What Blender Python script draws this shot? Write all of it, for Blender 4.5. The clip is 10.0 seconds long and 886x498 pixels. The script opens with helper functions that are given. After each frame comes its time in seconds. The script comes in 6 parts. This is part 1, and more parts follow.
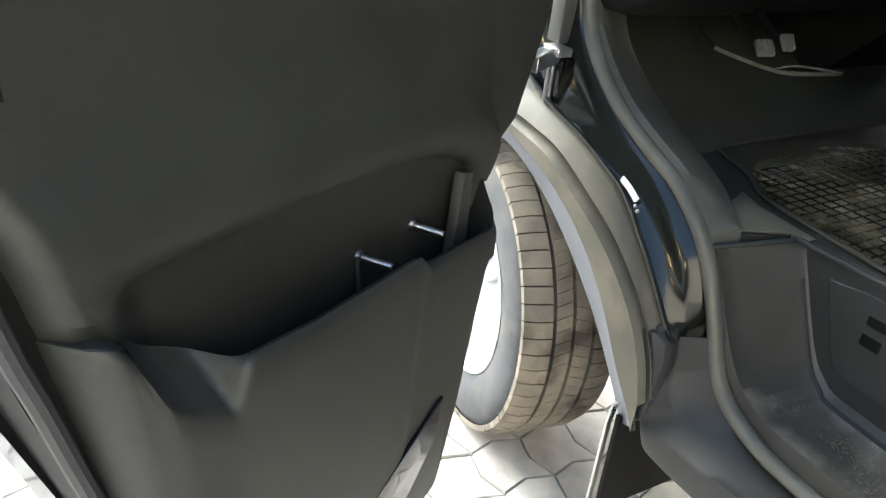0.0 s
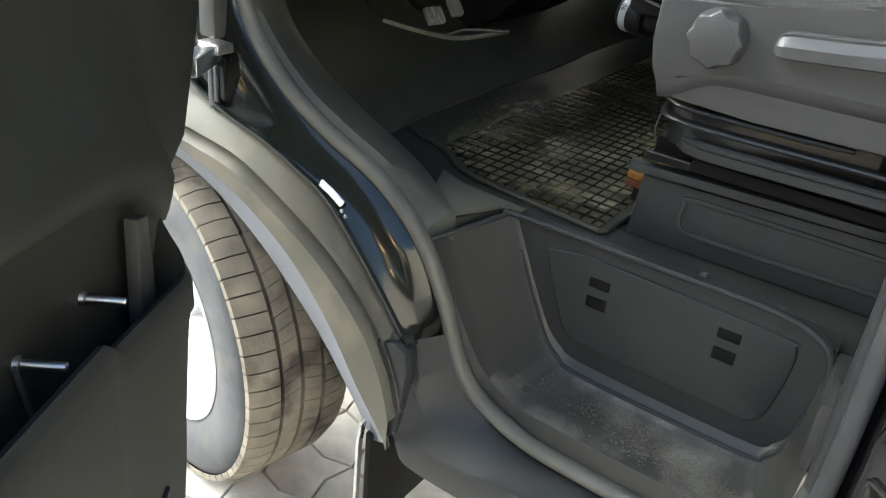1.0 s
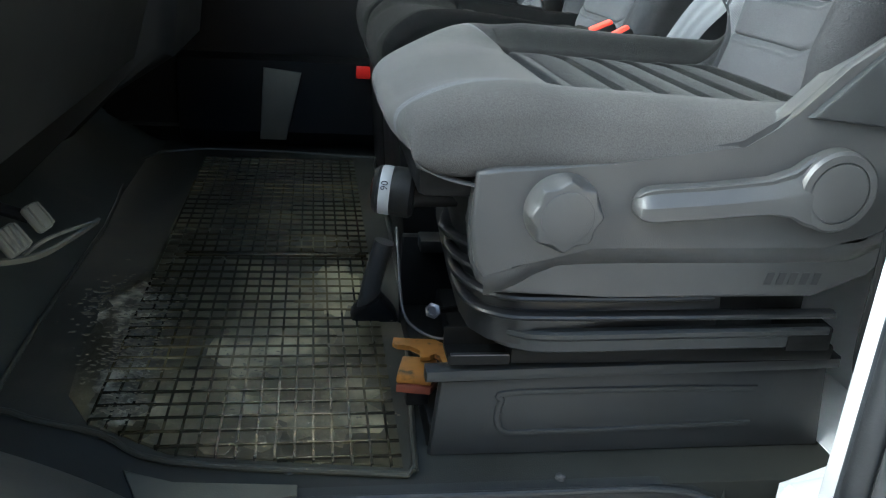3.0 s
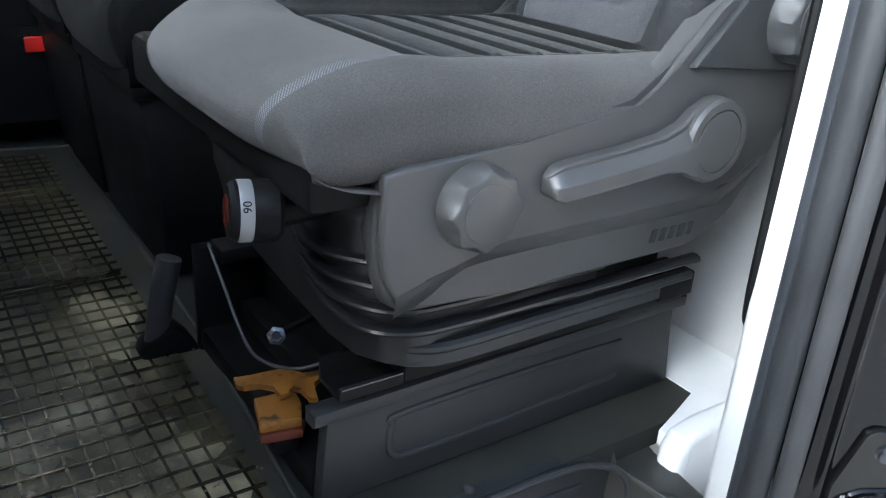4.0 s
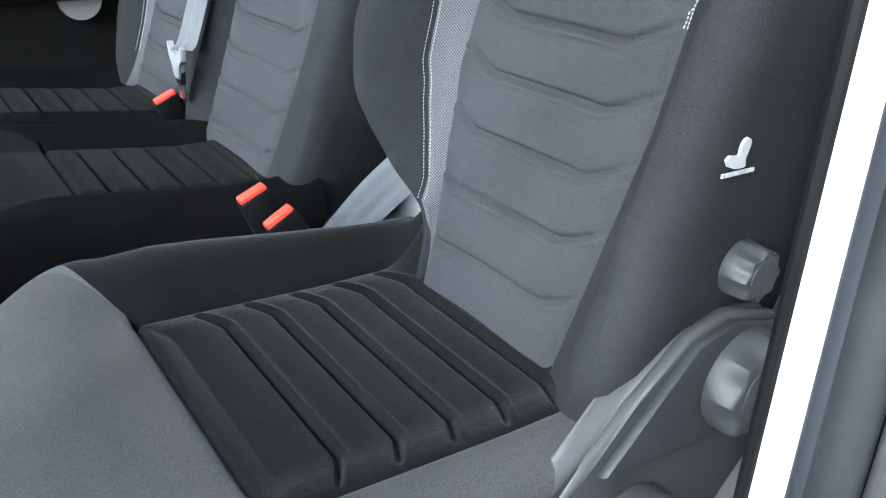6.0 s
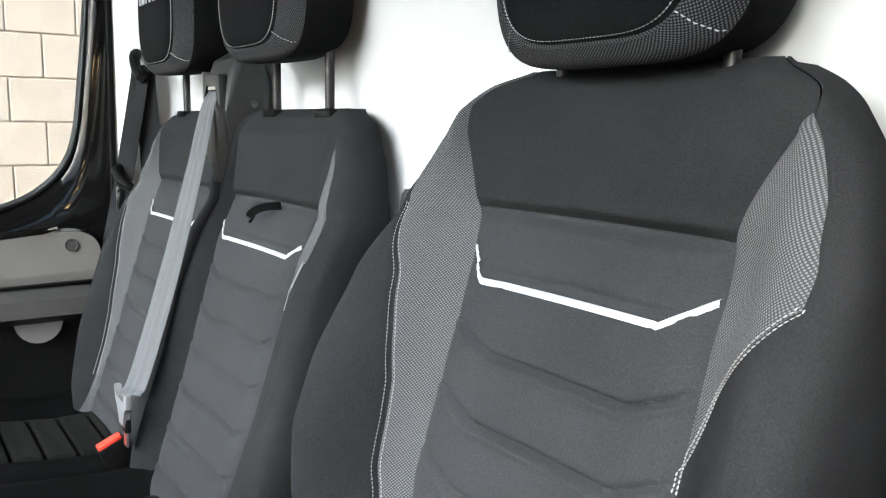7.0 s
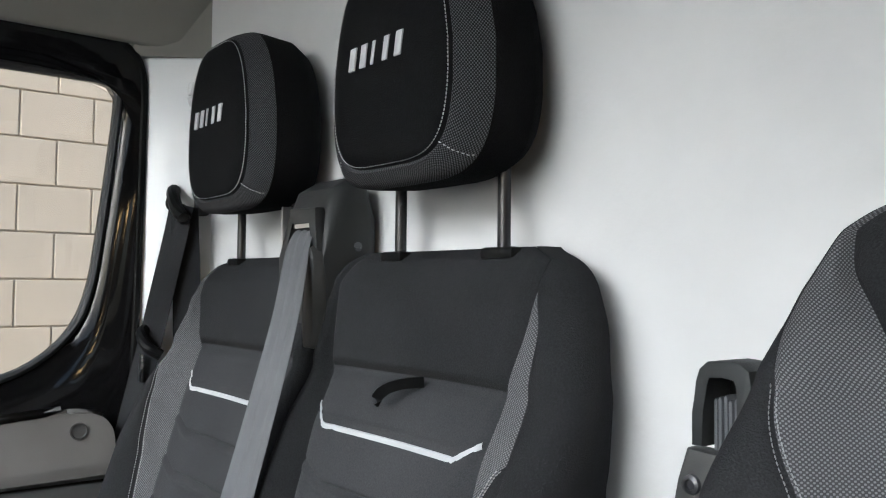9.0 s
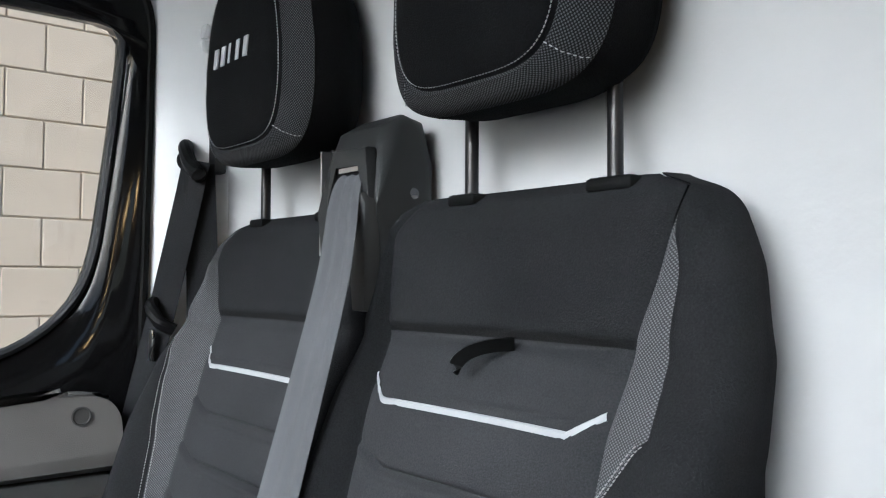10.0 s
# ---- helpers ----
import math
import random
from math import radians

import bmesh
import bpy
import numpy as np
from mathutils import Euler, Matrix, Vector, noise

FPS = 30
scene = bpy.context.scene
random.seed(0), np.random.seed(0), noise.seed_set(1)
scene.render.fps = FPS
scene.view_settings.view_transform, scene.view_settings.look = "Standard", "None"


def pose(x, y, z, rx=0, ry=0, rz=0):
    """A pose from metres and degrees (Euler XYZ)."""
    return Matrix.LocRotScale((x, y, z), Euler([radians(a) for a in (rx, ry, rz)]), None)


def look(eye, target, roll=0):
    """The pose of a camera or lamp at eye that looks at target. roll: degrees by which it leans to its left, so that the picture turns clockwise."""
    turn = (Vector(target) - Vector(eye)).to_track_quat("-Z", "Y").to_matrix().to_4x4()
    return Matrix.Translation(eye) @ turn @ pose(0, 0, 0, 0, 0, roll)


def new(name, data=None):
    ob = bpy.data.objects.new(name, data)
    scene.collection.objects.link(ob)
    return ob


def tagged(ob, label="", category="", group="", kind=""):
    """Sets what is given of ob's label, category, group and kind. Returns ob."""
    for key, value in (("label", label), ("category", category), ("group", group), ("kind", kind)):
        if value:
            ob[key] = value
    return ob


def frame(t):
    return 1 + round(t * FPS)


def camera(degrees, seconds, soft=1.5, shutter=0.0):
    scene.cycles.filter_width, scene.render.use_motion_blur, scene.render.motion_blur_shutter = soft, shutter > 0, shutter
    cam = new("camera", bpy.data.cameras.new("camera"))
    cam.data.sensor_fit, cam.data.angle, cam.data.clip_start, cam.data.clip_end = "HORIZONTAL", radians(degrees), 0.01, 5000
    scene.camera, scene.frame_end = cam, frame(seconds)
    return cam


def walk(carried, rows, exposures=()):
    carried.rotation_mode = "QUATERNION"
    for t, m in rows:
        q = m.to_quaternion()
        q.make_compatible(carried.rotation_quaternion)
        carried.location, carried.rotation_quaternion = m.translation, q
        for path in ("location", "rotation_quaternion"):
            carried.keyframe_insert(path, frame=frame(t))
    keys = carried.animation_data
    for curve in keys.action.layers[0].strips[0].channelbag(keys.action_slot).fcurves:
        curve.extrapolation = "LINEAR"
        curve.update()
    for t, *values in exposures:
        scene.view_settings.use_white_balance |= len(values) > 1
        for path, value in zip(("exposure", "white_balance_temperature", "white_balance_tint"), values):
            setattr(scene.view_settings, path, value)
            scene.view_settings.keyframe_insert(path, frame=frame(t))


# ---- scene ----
cam = camera(56.2, 10.0, soft=1.15)
PATH = [
    (0, (0.579, -0.91, 1.337), (-0.89, 0.076, 0.404), 6.9),
    (0.5, (0.516, -0.836, 1.34), (-0.733, 0.423, 0.416), 6.2),
    (1, (0.414, -0.798, 1.334), (-0.53, 0.696, 0.399), 6.0),
    (1.5, (0.264, -0.795, 1.338), (-0.305, 0.871, 0.389), 5.9),
    (2, (0.095, -0.757, 1.359), (-0.103, 0.999, 0.423), 5.4),
    (2.5, (-0.043, -0.604, 1.381), (0.093, 1.218, 0.568), 4.4),
    (2.7, (-0.085, -0.541, 1.374), (0.101, 1.315, 0.654), 4.2),
    (3.8, (-0.29, -0.232, 1.344), (0.636, 1.342, 0.53), 4.1),
    (4, (-0.303, -0.212, 1.35), (0.751, 1.288, 0.549), 3.9),
    (4.5, (-0.304, -0.199, 1.362), (0.8, 1.269, 0.571), 4.1),
    (5, (-0.23, -0.182, 1.423), (0.864, 1.288, 0.623), 4.5),
    (5.2, (-0.193, -0.16, 1.434), (0.899, 1.32, 0.65), 5.0),
    (6.3, (0.015, 0.041, 1.666), (1.055, 1.528, 0.825), 1.7),
    (6.5, (0.046, 0.068, 1.684), (1.11, 1.609, 0.98), 0.9),
    (7, (0.097, 0.107, 1.737), (1.22, 1.735, 1.44), 0.8),
    (7.5, (0.125, 0.144, 1.743), (1.26, 1.788, 1.833), 0.7),
    (8, (0.105, 0.278, 1.729), (1.263, 1.904, 1.842), 0.5),
    (8.5, (0.078, 0.409, 1.722), (1.274, 2.01, 1.815), 0.6),
    (9, (0.067, 0.528, 1.719), (1.294, 2.105, 1.804), 0.6),
    (9.5, (0.063, 0.598, 1.677), (1.301, 2.166, 1.767), 0.6),
    (10, (0.089, 0.704, 1.671), (1.343, 2.26, 1.75), 0.3),
]
EXPOSURE = [(0.0, 3.1, 5850, 0), (1.0, 3.02, 5850, -1), (1.5, 3.15, 5900, -1), (2.0, 3.3, 6100, -2), (2.7, 3.2, 5400, -6), (3.8, 2.85, 5250, 3), (4.2, 2.8, 5250, 3), (4.6, 2.62, 5200, 3), (5.2, 2.65, 5200, 4), (6.3, 2.7, 5200, 1), (7.2, 2.15, 5750, 3), (8.0, 1.75, 5800, 4), (10.0, 1.5, 5450, 5)]
walk(cam, [(t, look(eye, target, roll)) for t, eye, target, roll in PATH], EXPOSURE)

# ---- world and light ----
world = bpy.data.worlds.new("sky")
scene.world = world
world.use_nodes = True
wn = world.node_tree
sky = wn.nodes.new("ShaderNodeTexSky")
sky.sky_type = "NISHITA"
sky.sun_disc = False
sky.dust_density = 4.0
sky.sun_elevation = radians(30)
sky.sun_rotation = radians(256)
wn.links.new(sky.outputs[0], wn.nodes["Background"].inputs[0])
wn.nodes["Background"].inputs[1].default_value = 0.10
sun = new("sun", bpy.data.lights.new("sun", "SUN"))
sun.data.energy, sun.data.angle, sun.data.color = 1.25, radians(45), (1, 0.97, 0.93)
sun.matrix_world = look((-5, -1.0, 2.9), (0, 0, 0))


# ---- building blocks ----
def part(name, bm, material, parent=None, label="", smooth=35):
    """Links a bmesh as one mesh object under a thing or a part."""
    bmesh.ops.recalc_face_normals(bm, faces=bm.faces[:])
    me = bpy.data.meshes.new(name)
    bm.to_mesh(me)
    bm.free()
    me.materials.append(material)
    if smooth:
        me.shade_smooth()
        me.set_sharp_from_angle(angle=radians(smooth))
    ob = new(name, me)
    ob.parent = parent
    if label:
        ob["label"] = label
    return ob


def thing(name, label, category, group="", kind="", at=(0, 0, 0)):
    ob = new(name)
    ob.empty_display_size = 0.05
    ob.matrix_world = Matrix.Translation(at)
    return tagged(ob, label, category, group, kind)


def box(bm, x0, x1, y0, y1, z0, z1, bevel=0.0, seg=2):
    made = bmesh.ops.create_cube(bm, size=1.0)["verts"]
    for v in made:
        v.co = Vector((x0 + (v.co.x + 0.5) * (x1 - x0), y0 + (v.co.y + 0.5) * (y1 - y0), z0 + (v.co.z + 0.5) * (z1 - z0)))
    if bevel:
        edges = list({e for v in made for e in v.link_edges})
        bmesh.ops.bevel(bm, geom=edges, offset=bevel, segments=seg, affect="EDGES", profile=0.5)
    return bm


def cube(*a, **k):
    return box(bmesh.new(), *a, **k)


def prism(bm, poly, plane, a, b, bevel=0.0, seg=2):
    """A polygon in the plane "xz", "xy" or "yz", drawn out from a to b along the third axis."""
    put = {"xz": lambda p, c: (p[0], c, p[1]), "xy": lambda p, c: (p[0], p[1], c), "yz": lambda p, c: (c, p[0], p[1])}[plane]
    lo = [bm.verts.new(put(p, a)) for p in poly]
    hi = [bm.verts.new(put(p, b)) for p in poly]
    n = len(poly)
    faces = [bm.faces.new(lo), bm.faces.new(hi[::-1])]
    faces += [bm.faces.new((lo[i], hi[i], hi[(i + 1) % n], lo[(i + 1) % n])) for i in range(n)]
    if bevel:
        edges = list({e for f in faces[:2] for e in f.edges})
        bmesh.ops.bevel(bm, geom=edges, offset=bevel, segments=seg, affect="EDGES", profile=0.5)
    return bm


def slab(*a, **k):
    return prism(bmesh.new(), *a, **k)


def grid(bm, rows, close_u=False, close_v=False, caps=False):
    """A sheet through rows of points; close_u joins each row's ends, close_v the first and last rows."""
    vs = [[bm.verts.new(p) for p in row] for row in rows]
    n, m = len(vs), len(vs[0])
    for i in range(n if close_v else n - 1):
        for j in range(m if close_u else m - 1):
            a, b = vs[i], vs[(i + 1) % n]
            bm.faces.new((a[j], a[(j + 1) % m], b[(j + 1) % m], b[j]))
    if caps:
        bm.faces.new(vs[0][::-1])
        bm.faces.new(vs[-1])
    return bm


def knit(rows, close_u=False):
    """A sheet whose cloth follows it: its map is measured along the sheet in metres."""
    bm = grid(bmesh.new(), rows, close_u=close_u)
    pts = [[Vector(p) for p in row] for row in rows]
    n, m = len(pts), len(pts[0])
    across = []
    for row in ([pts[n // 2]] if close_u else pts):
        us = [0.0]
        for j in range(m):
            us.append(us[-1] + (row[(j + 1) % m] - row[j]).length)
        across.append(us)
    vs = [0.0]
    for i in range(n - 1):
        vs.append(vs[-1] + (pts[i + 1][m // 2] - pts[i][m // 2]).length)
    layer = bm.loops.layers.uv.new("cloth")
    bm.verts.index_update()
    for f in bm.faces:
        js = [l.vert.index % m for l in f.loops]
        wrap = close_u and 0 in js and m - 1 in js
        for l, j in zip(f.loops, js):
            i = l.vert.index // m
            l[layer].uv = (across[0 if close_u else i][m if wrap and j == 0 else j], vs[i])
    return bm


def sweep(bm, path, profile, closed=False, up=(0, 0, 1), caps=True):
    """A profile of (side, up) pairs carried along a path."""
    path = [Vector(p) for p in path]
    rows, n = [], len(path)
    for i, p in enumerate(path):
        d = (path[(i + 1) % n] - path[i - 1]) if closed else (path[min(i + 1, n - 1)] - path[max(i - 1, 0)])
        d.normalize()
        side = d.cross(Vector(up))
        side.normalize()
        top = side.cross(d)
        rows.append([p + side * a + top * b for a, b in profile])
    return grid(bm, rows, close_u=True, close_v=closed, caps=caps and not closed)


def ring(r, n=10, ry=None):
    return [(r * math.cos(2 * math.pi * k / n), (ry or r) * math.sin(2 * math.pi * k / n)) for k in range(n)]


def tube(path, r, n=10, closed=False, up=(0, 0, 1)):
    return sweep(bmesh.new(), path, ring(r, n), closed, up)


def lathe(bm, profile, centre, axis, n=32, caps=True):
    """A profile of (radius, along) pairs turned round an axis."""
    c, ax = Vector(centre), Vector(axis).normalized()
    u = ax.orthogonal().normalized()
    w = ax.cross(u)
    rows = []
    for r, h in profile:
        rows.append([c + ax * h + (u * math.cos(2 * math.pi * k / n) + w * math.sin(2 * math.pi * k / n)) * r for k in range(n)])
    return grid(bm, rows, close_u=True, caps=caps)


def curve(points, n=8):
    """A smooth line through points."""
    p = [Vector(q) for q in points]
    p = [2 * p[0] - p[1]] + p + [2 * p[-1] - p[-2]]
    out = []
    for i in range(1, len(p) - 2):
        for k in range(n):
            t = k / n
            out.append(0.5 * (2 * p[i] + (p[i + 1] - p[i - 1]) * t + (2 * p[i - 1] - 5 * p[i] + 4 * p[i + 1] - p[i + 2]) * t * t
                              + (3 * p[i] - p[i - 1] - 3 * p[i + 1] + p[i + 2]) * t ** 3))
    return out + [p[-2]]


def lettering(body, size, m):
    """Flat raised characters, centred on the place that m gives."""
    c = bpy.data.curves.new("lettering", "FONT")
    c.body, c.size, c.extrude, c.align_x, c.align_y, c.resolution_u = body, size, 0.0002, "CENTER", "CENTER", 4
    holder = bpy.data.objects.new("lettering", c)
    flat = bpy.data.meshes.new_from_object(holder)
    bpy.data.objects.remove(holder)
    bm = bmesh.new()
    bm.from_mesh(flat)
    bpy.data.meshes.remove(flat)
    bmesh.ops.transform(bm, matrix=m, verts=bm.verts)
    return bm


# ---- materials ----
def material(name, colour, rough=0.6, metal=0.0, vary=0.15, scale=12.0, bump=0.1, fine=180.0, dirt=None, coat=0.0, spec=0.5, grain=0.0, sheen=0.0):
    """A surface with patches at a large scale, grain at a small one and a little relief."""
    m = bpy.data.materials.new(name)
    m.use_nodes = True
    t = m.node_tree
    b = t.nodes["Principled BSDF"]
    b.inputs["Metallic"].default_value = metal
    b.inputs["Coat Weight"].default_value = coat
    b.inputs["Sheen Weight"].default_value, b.inputs["Sheen Roughness"].default_value = sheen, 0.35
    b.inputs["Specular IOR Level"].default_value = spec
    co = t.nodes.new("ShaderNodeTexCoord")
    big = t.nodes.new("ShaderNodeTexNoise")
    big.inputs["Scale"].default_value, big.inputs["Detail"].default_value = scale, 5
    small = t.nodes.new("ShaderNodeTexNoise")
    small.inputs["Scale"].default_value, small.inputs["Detail"].default_value = fine, 3
    for n in (big, small):
        t.links.new(co.outputs["Object"], n.inputs["Vector"])
    ramp = t.nodes.new("ShaderNodeValToRGB")
    lo = [c * (1 - vary) for c in colour]
    hi = [min(1, c * (1 + vary)) for c in colour]
    ramp.color_ramp.elements[0].position, ramp.color_ramp.elements[0].color = 0.3, (*lo, 1)
    ramp.color_ramp.elements[1].position, ramp.color_ramp.elements[1].color = 0.7, (*hi, 1)
    t.links.new(big.outputs["Fac"], ramp.inputs["Fac"])
    out = ramp.outputs["Color"]
    if dirt:
        mask = t.nodes.new("ShaderNodeTexNoise")
        mask.inputs["Scale"].default_value, mask.inputs["Detail"].default_value = dirt[1], 8
        t.links.new(co.outputs["Object"], mask.inputs["Vector"])
        step = t.nodes.new("ShaderNodeMapRange")
        step.inputs["From Min"].default_value, step.inputs["From Max"].default_value = dirt[2], dirt[2] + (dirt[3] if len(dirt) > 3 else 0.15)
        t.links.new(mask.outputs["Fac"], step.inputs["Value"])
        mix = t.nodes.new("ShaderNodeMix")
        mix.data_type = "RGBA"
        t.links.new(step.outputs["Result"], mix.inputs["Factor"])
        t.links.new(out, mix.inputs["A"])
        mix.inputs["B"].default_value = (*dirt[0], 1)
        out = mix.outputs["Result"]
    if grain:
        speck = t.nodes.new("ShaderNodeMapRange")
        speck.inputs["From Min"].default_value, speck.inputs["From Max"].default_value = 0.3, 0.7
        speck.inputs["To Min"].default_value, speck.inputs["To Max"].default_value = 1 - grain, 1 + grain
        t.links.new(small.outputs["Fac"], speck.inputs["Value"])
        times = t.nodes.new("ShaderNodeVectorMath")
        times.operation = "SCALE"
        t.links.new(out, times.inputs[0])
        t.links.new(speck.outputs["Result"], times.inputs["Scale"])
        out = times.outputs["Vector"]
    t.links.new(out, b.inputs["Base Color"])
    rr = t.nodes.new("ShaderNodeMapRange")
    rr.inputs["To Min"].default_value, rr.inputs["To Max"].default_value = max(0.03, rough - 0.08), min(1, rough + 0.08)
    t.links.new(big.outputs["Fac"], rr.inputs["Value"])
    t.links.new(rr.outputs["Result"], b.inputs["Roughness"])
    bu = t.nodes.new("ShaderNodeBump")
    bu.inputs["Strength"].default_value, bu.inputs["Distance"].default_value = bump, 0.002
    t.links.new(small.outputs["Fac"], bu.inputs["Height"])
    t.links.new(bu.outputs["Normal"], b.inputs["Normal"])
    return m


def weave(name, dark, light, pitch=0.005, rough=0.8, share=0.2, spec=0.1):
    """A knitted cloth: staggered rows of light stitches on a dark ground, raised a little."""
    m = material(name, dark, rough, vary=0.15, scale=6, bump=0.3, fine=500, spec=spec)
    t = m.node_tree
    b = t.nodes["Principled BSDF"]

    def maths(op, a, c):
        n = t.nodes.new("ShaderNodeMath")
        n.operation = op
        for socket, value in zip(n.inputs, (a, c)):
            if hasattr(value, "is_linked"):
                t.links.new(value, socket)
            elif value is not None:
                socket.default_value = value
        return n.outputs[0]

    co = t.nodes.new("ShaderNodeTexCoord")
    xyz = t.nodes.new("ShaderNodeSeparateXYZ")
    t.links.new(co.outputs["UV"], xyz.inputs[0])
    wave = 2 * math.pi / pitch
    rows = maths("SINE", maths("MULTIPLY", xyz.outputs["Y"], wave * 1.15), None)
    knots = maths("MULTIPLY", rows, maths("SINE", maths("MULTIPLY", xyz.outputs["X"], wave), None))
    step = t.nodes.new("ShaderNodeMapRange")
    step.inputs["From Min"].default_value, step.inputs["From Max"].default_value = share - 0.15, share + 0.2
    t.links.new(knots, step.inputs["Value"])
    mix = t.nodes.new("ShaderNodeMix")
    mix.data_type = "RGBA"
    old = b.inputs["Base Color"].links[0].from_socket
    t.links.new(step.outputs["Result"], mix.inputs["Factor"])
    t.links.new(old, mix.inputs["A"])
    mix.inputs["B"].default_value = (*light, 1)
    t.links.new(mix.outputs["Result"], b.inputs["Base Color"])
    return m


cloth = material("cloth", (0.022, 0.022, 0.0232), 0.9, vary=0.2, scale=5, bump=0.5, fine=650, spec=0.08, grain=0.22)
# Cushion cloths: the weaker light on the cushions is put into darker colours.
cloth_seat_dim = material("cloth_seat_dim", (0.0075, 0.0073, 0.0070), 0.9, vary=0.25, scale=5, bump=0.5, fine=650, spec=0.05, grain=0.22, sheen=0.10)
cloth_bench_dim = material("cloth_bench_dim", (0.0088, 0.0084, 0.0076), 0.9, vary=0.25, scale=5, bump=0.5, fine=650, spec=0.05, grain=0.22, sheen=0.015)
cloth_head = material("cloth_head", (0.0085, 0.0085, 0.009), 0.9, vary=0.2, scale=5, bump=0.5, fine=650, spec=0.06, grain=0.22)
cloth_mid = material("cloth_mid", (0.038, 0.038, 0.0402), 0.9, vary=0.2, scale=5, bump=0.4, fine=650, spec=0.1, grain=0.22)
# Worn thigh cloth and door-side flank, lightened for the light from the door.
cloth_worn_lit = material("cloth_worn_lit", (0.065, 0.062, 0.059), 0.9, vary=0.2, scale=5, bump=0.4, fine=650, spec=0.1, grain=0.22, sheen=0.05)
cloth_side_lit = material("cloth_side_lit", (0.056, 0.054, 0.052), 0.9, vary=0.2, scale=5, bump=0.4, fine=650, spec=0.1, grain=0.22, sheen=0.05)
# Bench flanks: the shade below the cushions is put into this near-black.
cloth_flank_shade = material("cloth_flank_shade", (0.0042, 0.0042, 0.0042), 0.9, vary=0.2, scale=5, bump=0.4, fine=650, spec=0.03, grain=0.2)
mesh_cloth = weave("mesh_cloth", (0.048, 0.048, 0.050), (0.165, 0.165, 0.172), 0.0034)
mesh_dark = weave("mesh_dark", (0.010, 0.010, 0.0108), (0.080, 0.080, 0.085), 0.0036)
thread = material("thread", (0.34, 0.34, 0.34), 0.7, vary=0.05)
tongue_grey = material("tongue_grey", (0.2, 0.2, 0.21), 0.4, vary=0.08)
mark_print = material("mark_print", (0.36, 0.36, 0.37), 0.6, vary=0.05)
scale_white = material("scale_white", (0.20, 0.20, 0.205), 0.4, vary=0.1)
red_brown = material("red_brown", (0.06, 0.012, 0.008), 0.25, vary=0.1)
reflex = material("reflex", (0.46, 0.465, 0.48), 0.5, vary=0.05, bump=0.05)
plastic = material("plastic", (0.021, 0.022, 0.0225), 0.5, vary=0.15, bump=0.15, fine=900, spec=0.35)
plastic_grey = material("plastic_grey", (0.0405, 0.040, 0.0395), 0.42, vary=0.12, bump=0.12, fine=900)
plastic_knob = material("plastic_knob", (0.030, 0.031, 0.0325), 0.5, vary=0.12, bump=0.12, fine=900, spec=0.35)
plastic_dark = material("plastic_dark", (0.006, 0.006, 0.006), 0.5, vary=0.2, bump=0.15, fine=900, spec=0.12)
rubber = material("rubber", (0.022, 0.023, 0.025), 0.5, vary=0.2, bump=0.2)
mat_rubber = material("mat_rubber", (0.040, 0.039, 0.030), 0.5, vary=0.3, scale=5, bump=0.1, dirt=((0.085, 0.072, 0.045), 6, 0.55, 0.3), spec=0.3)
toe_rubber = material("toe_rubber", (0.036, 0.039, 0.032), 0.6, vary=0.25, scale=6, bump=0.15, dirt=((0.06, 0.055, 0.042), 9, 0.55, 0.3), spec=0.25)
floor_plastic = material("floor_plastic", (0.026, 0.0265, 0.023), 0.65, vary=0.2, scale=8, bump=0.2, fine=500, spec=0.15)
dash_plastic = material("dash_plastic", (0.008, 0.0085, 0.0078), 0.6, vary=0.15, bump=0.15, fine=700, spec=0.2)
mat_rib = material("mat_rib", (0.022, 0.018, 0.008), 0.25, vary=0.4, scale=6, bump=0.1, dirt=((0.18, 0.15, 0.08), 7, 0.52, 0.18), spec=0.55)
mud = material("mud", (0.030, 0.025, 0.0115), 0.42, vary=0.35, scale=8, bump=0.4, fine=150, dirt=((0.17, 0.14, 0.075), 5, 0.47, 0.18))
mud_olive = material("mud_olive", (0.10, 0.083, 0.045), 0.5, vary=0.35, scale=12, bump=0.5, fine=150, dirt=((0.40, 0.34, 0.20), 11, 0.45, 0.2))
pale_mud = material("pale_mud", (0.05, 0.042, 0.024), 0.7, vary=0.3, scale=30, bump=0.5, fine=200, dirt=((0.36, 0.32, 0.23), 28, 0.44, 0.2))
crumb = material("crumb", (0.13, 0.113, 0.078), 0.9, vary=0.3, scale=30, bump=0.3)
tyre_rubber = material("tyre_rubber", (0.058, 0.060, 0.066), 0.8, vary=0.3, scale=14, bump=0.3, dirt=((0.085, 0.082, 0.076), 11, 0.5, 0.2))
tread_rubber = material("tread_rubber", (0.17, 0.148, 0.115), 0.85, vary=0.25, scale=16, bump=0.5, fine=140, dirt=((0.055, 0.045, 0.036), 9, 0.55, 0.12))
paint_black = material("paint_black", (0.004, 0.004, 0.0044), 0.05, vary=0.05, bump=0.0, spec=0.28, coat=0.03)
flange_paint = material("flange_paint", (0.009, 0.0105, 0.009), 0.14, vary=0.12, scale=20, bump=0.02, spec=0.35, coat=0.08)
lining_dust = material("lining_dust", (0.07, 0.068, 0.052), 0.6, vary=0.2, scale=9, bump=0.2, fine=400)
# Lighter copy of the seal rubber, for the better lit front run.
seal_lit = material("seal_lit", (0.074, 0.072, 0.062), 0.5, vary=0.2, scale=9, bump=0.25)
bulb_glow = bpy.data.materials.new("bulb_glow")
bulb_glow.use_nodes = True
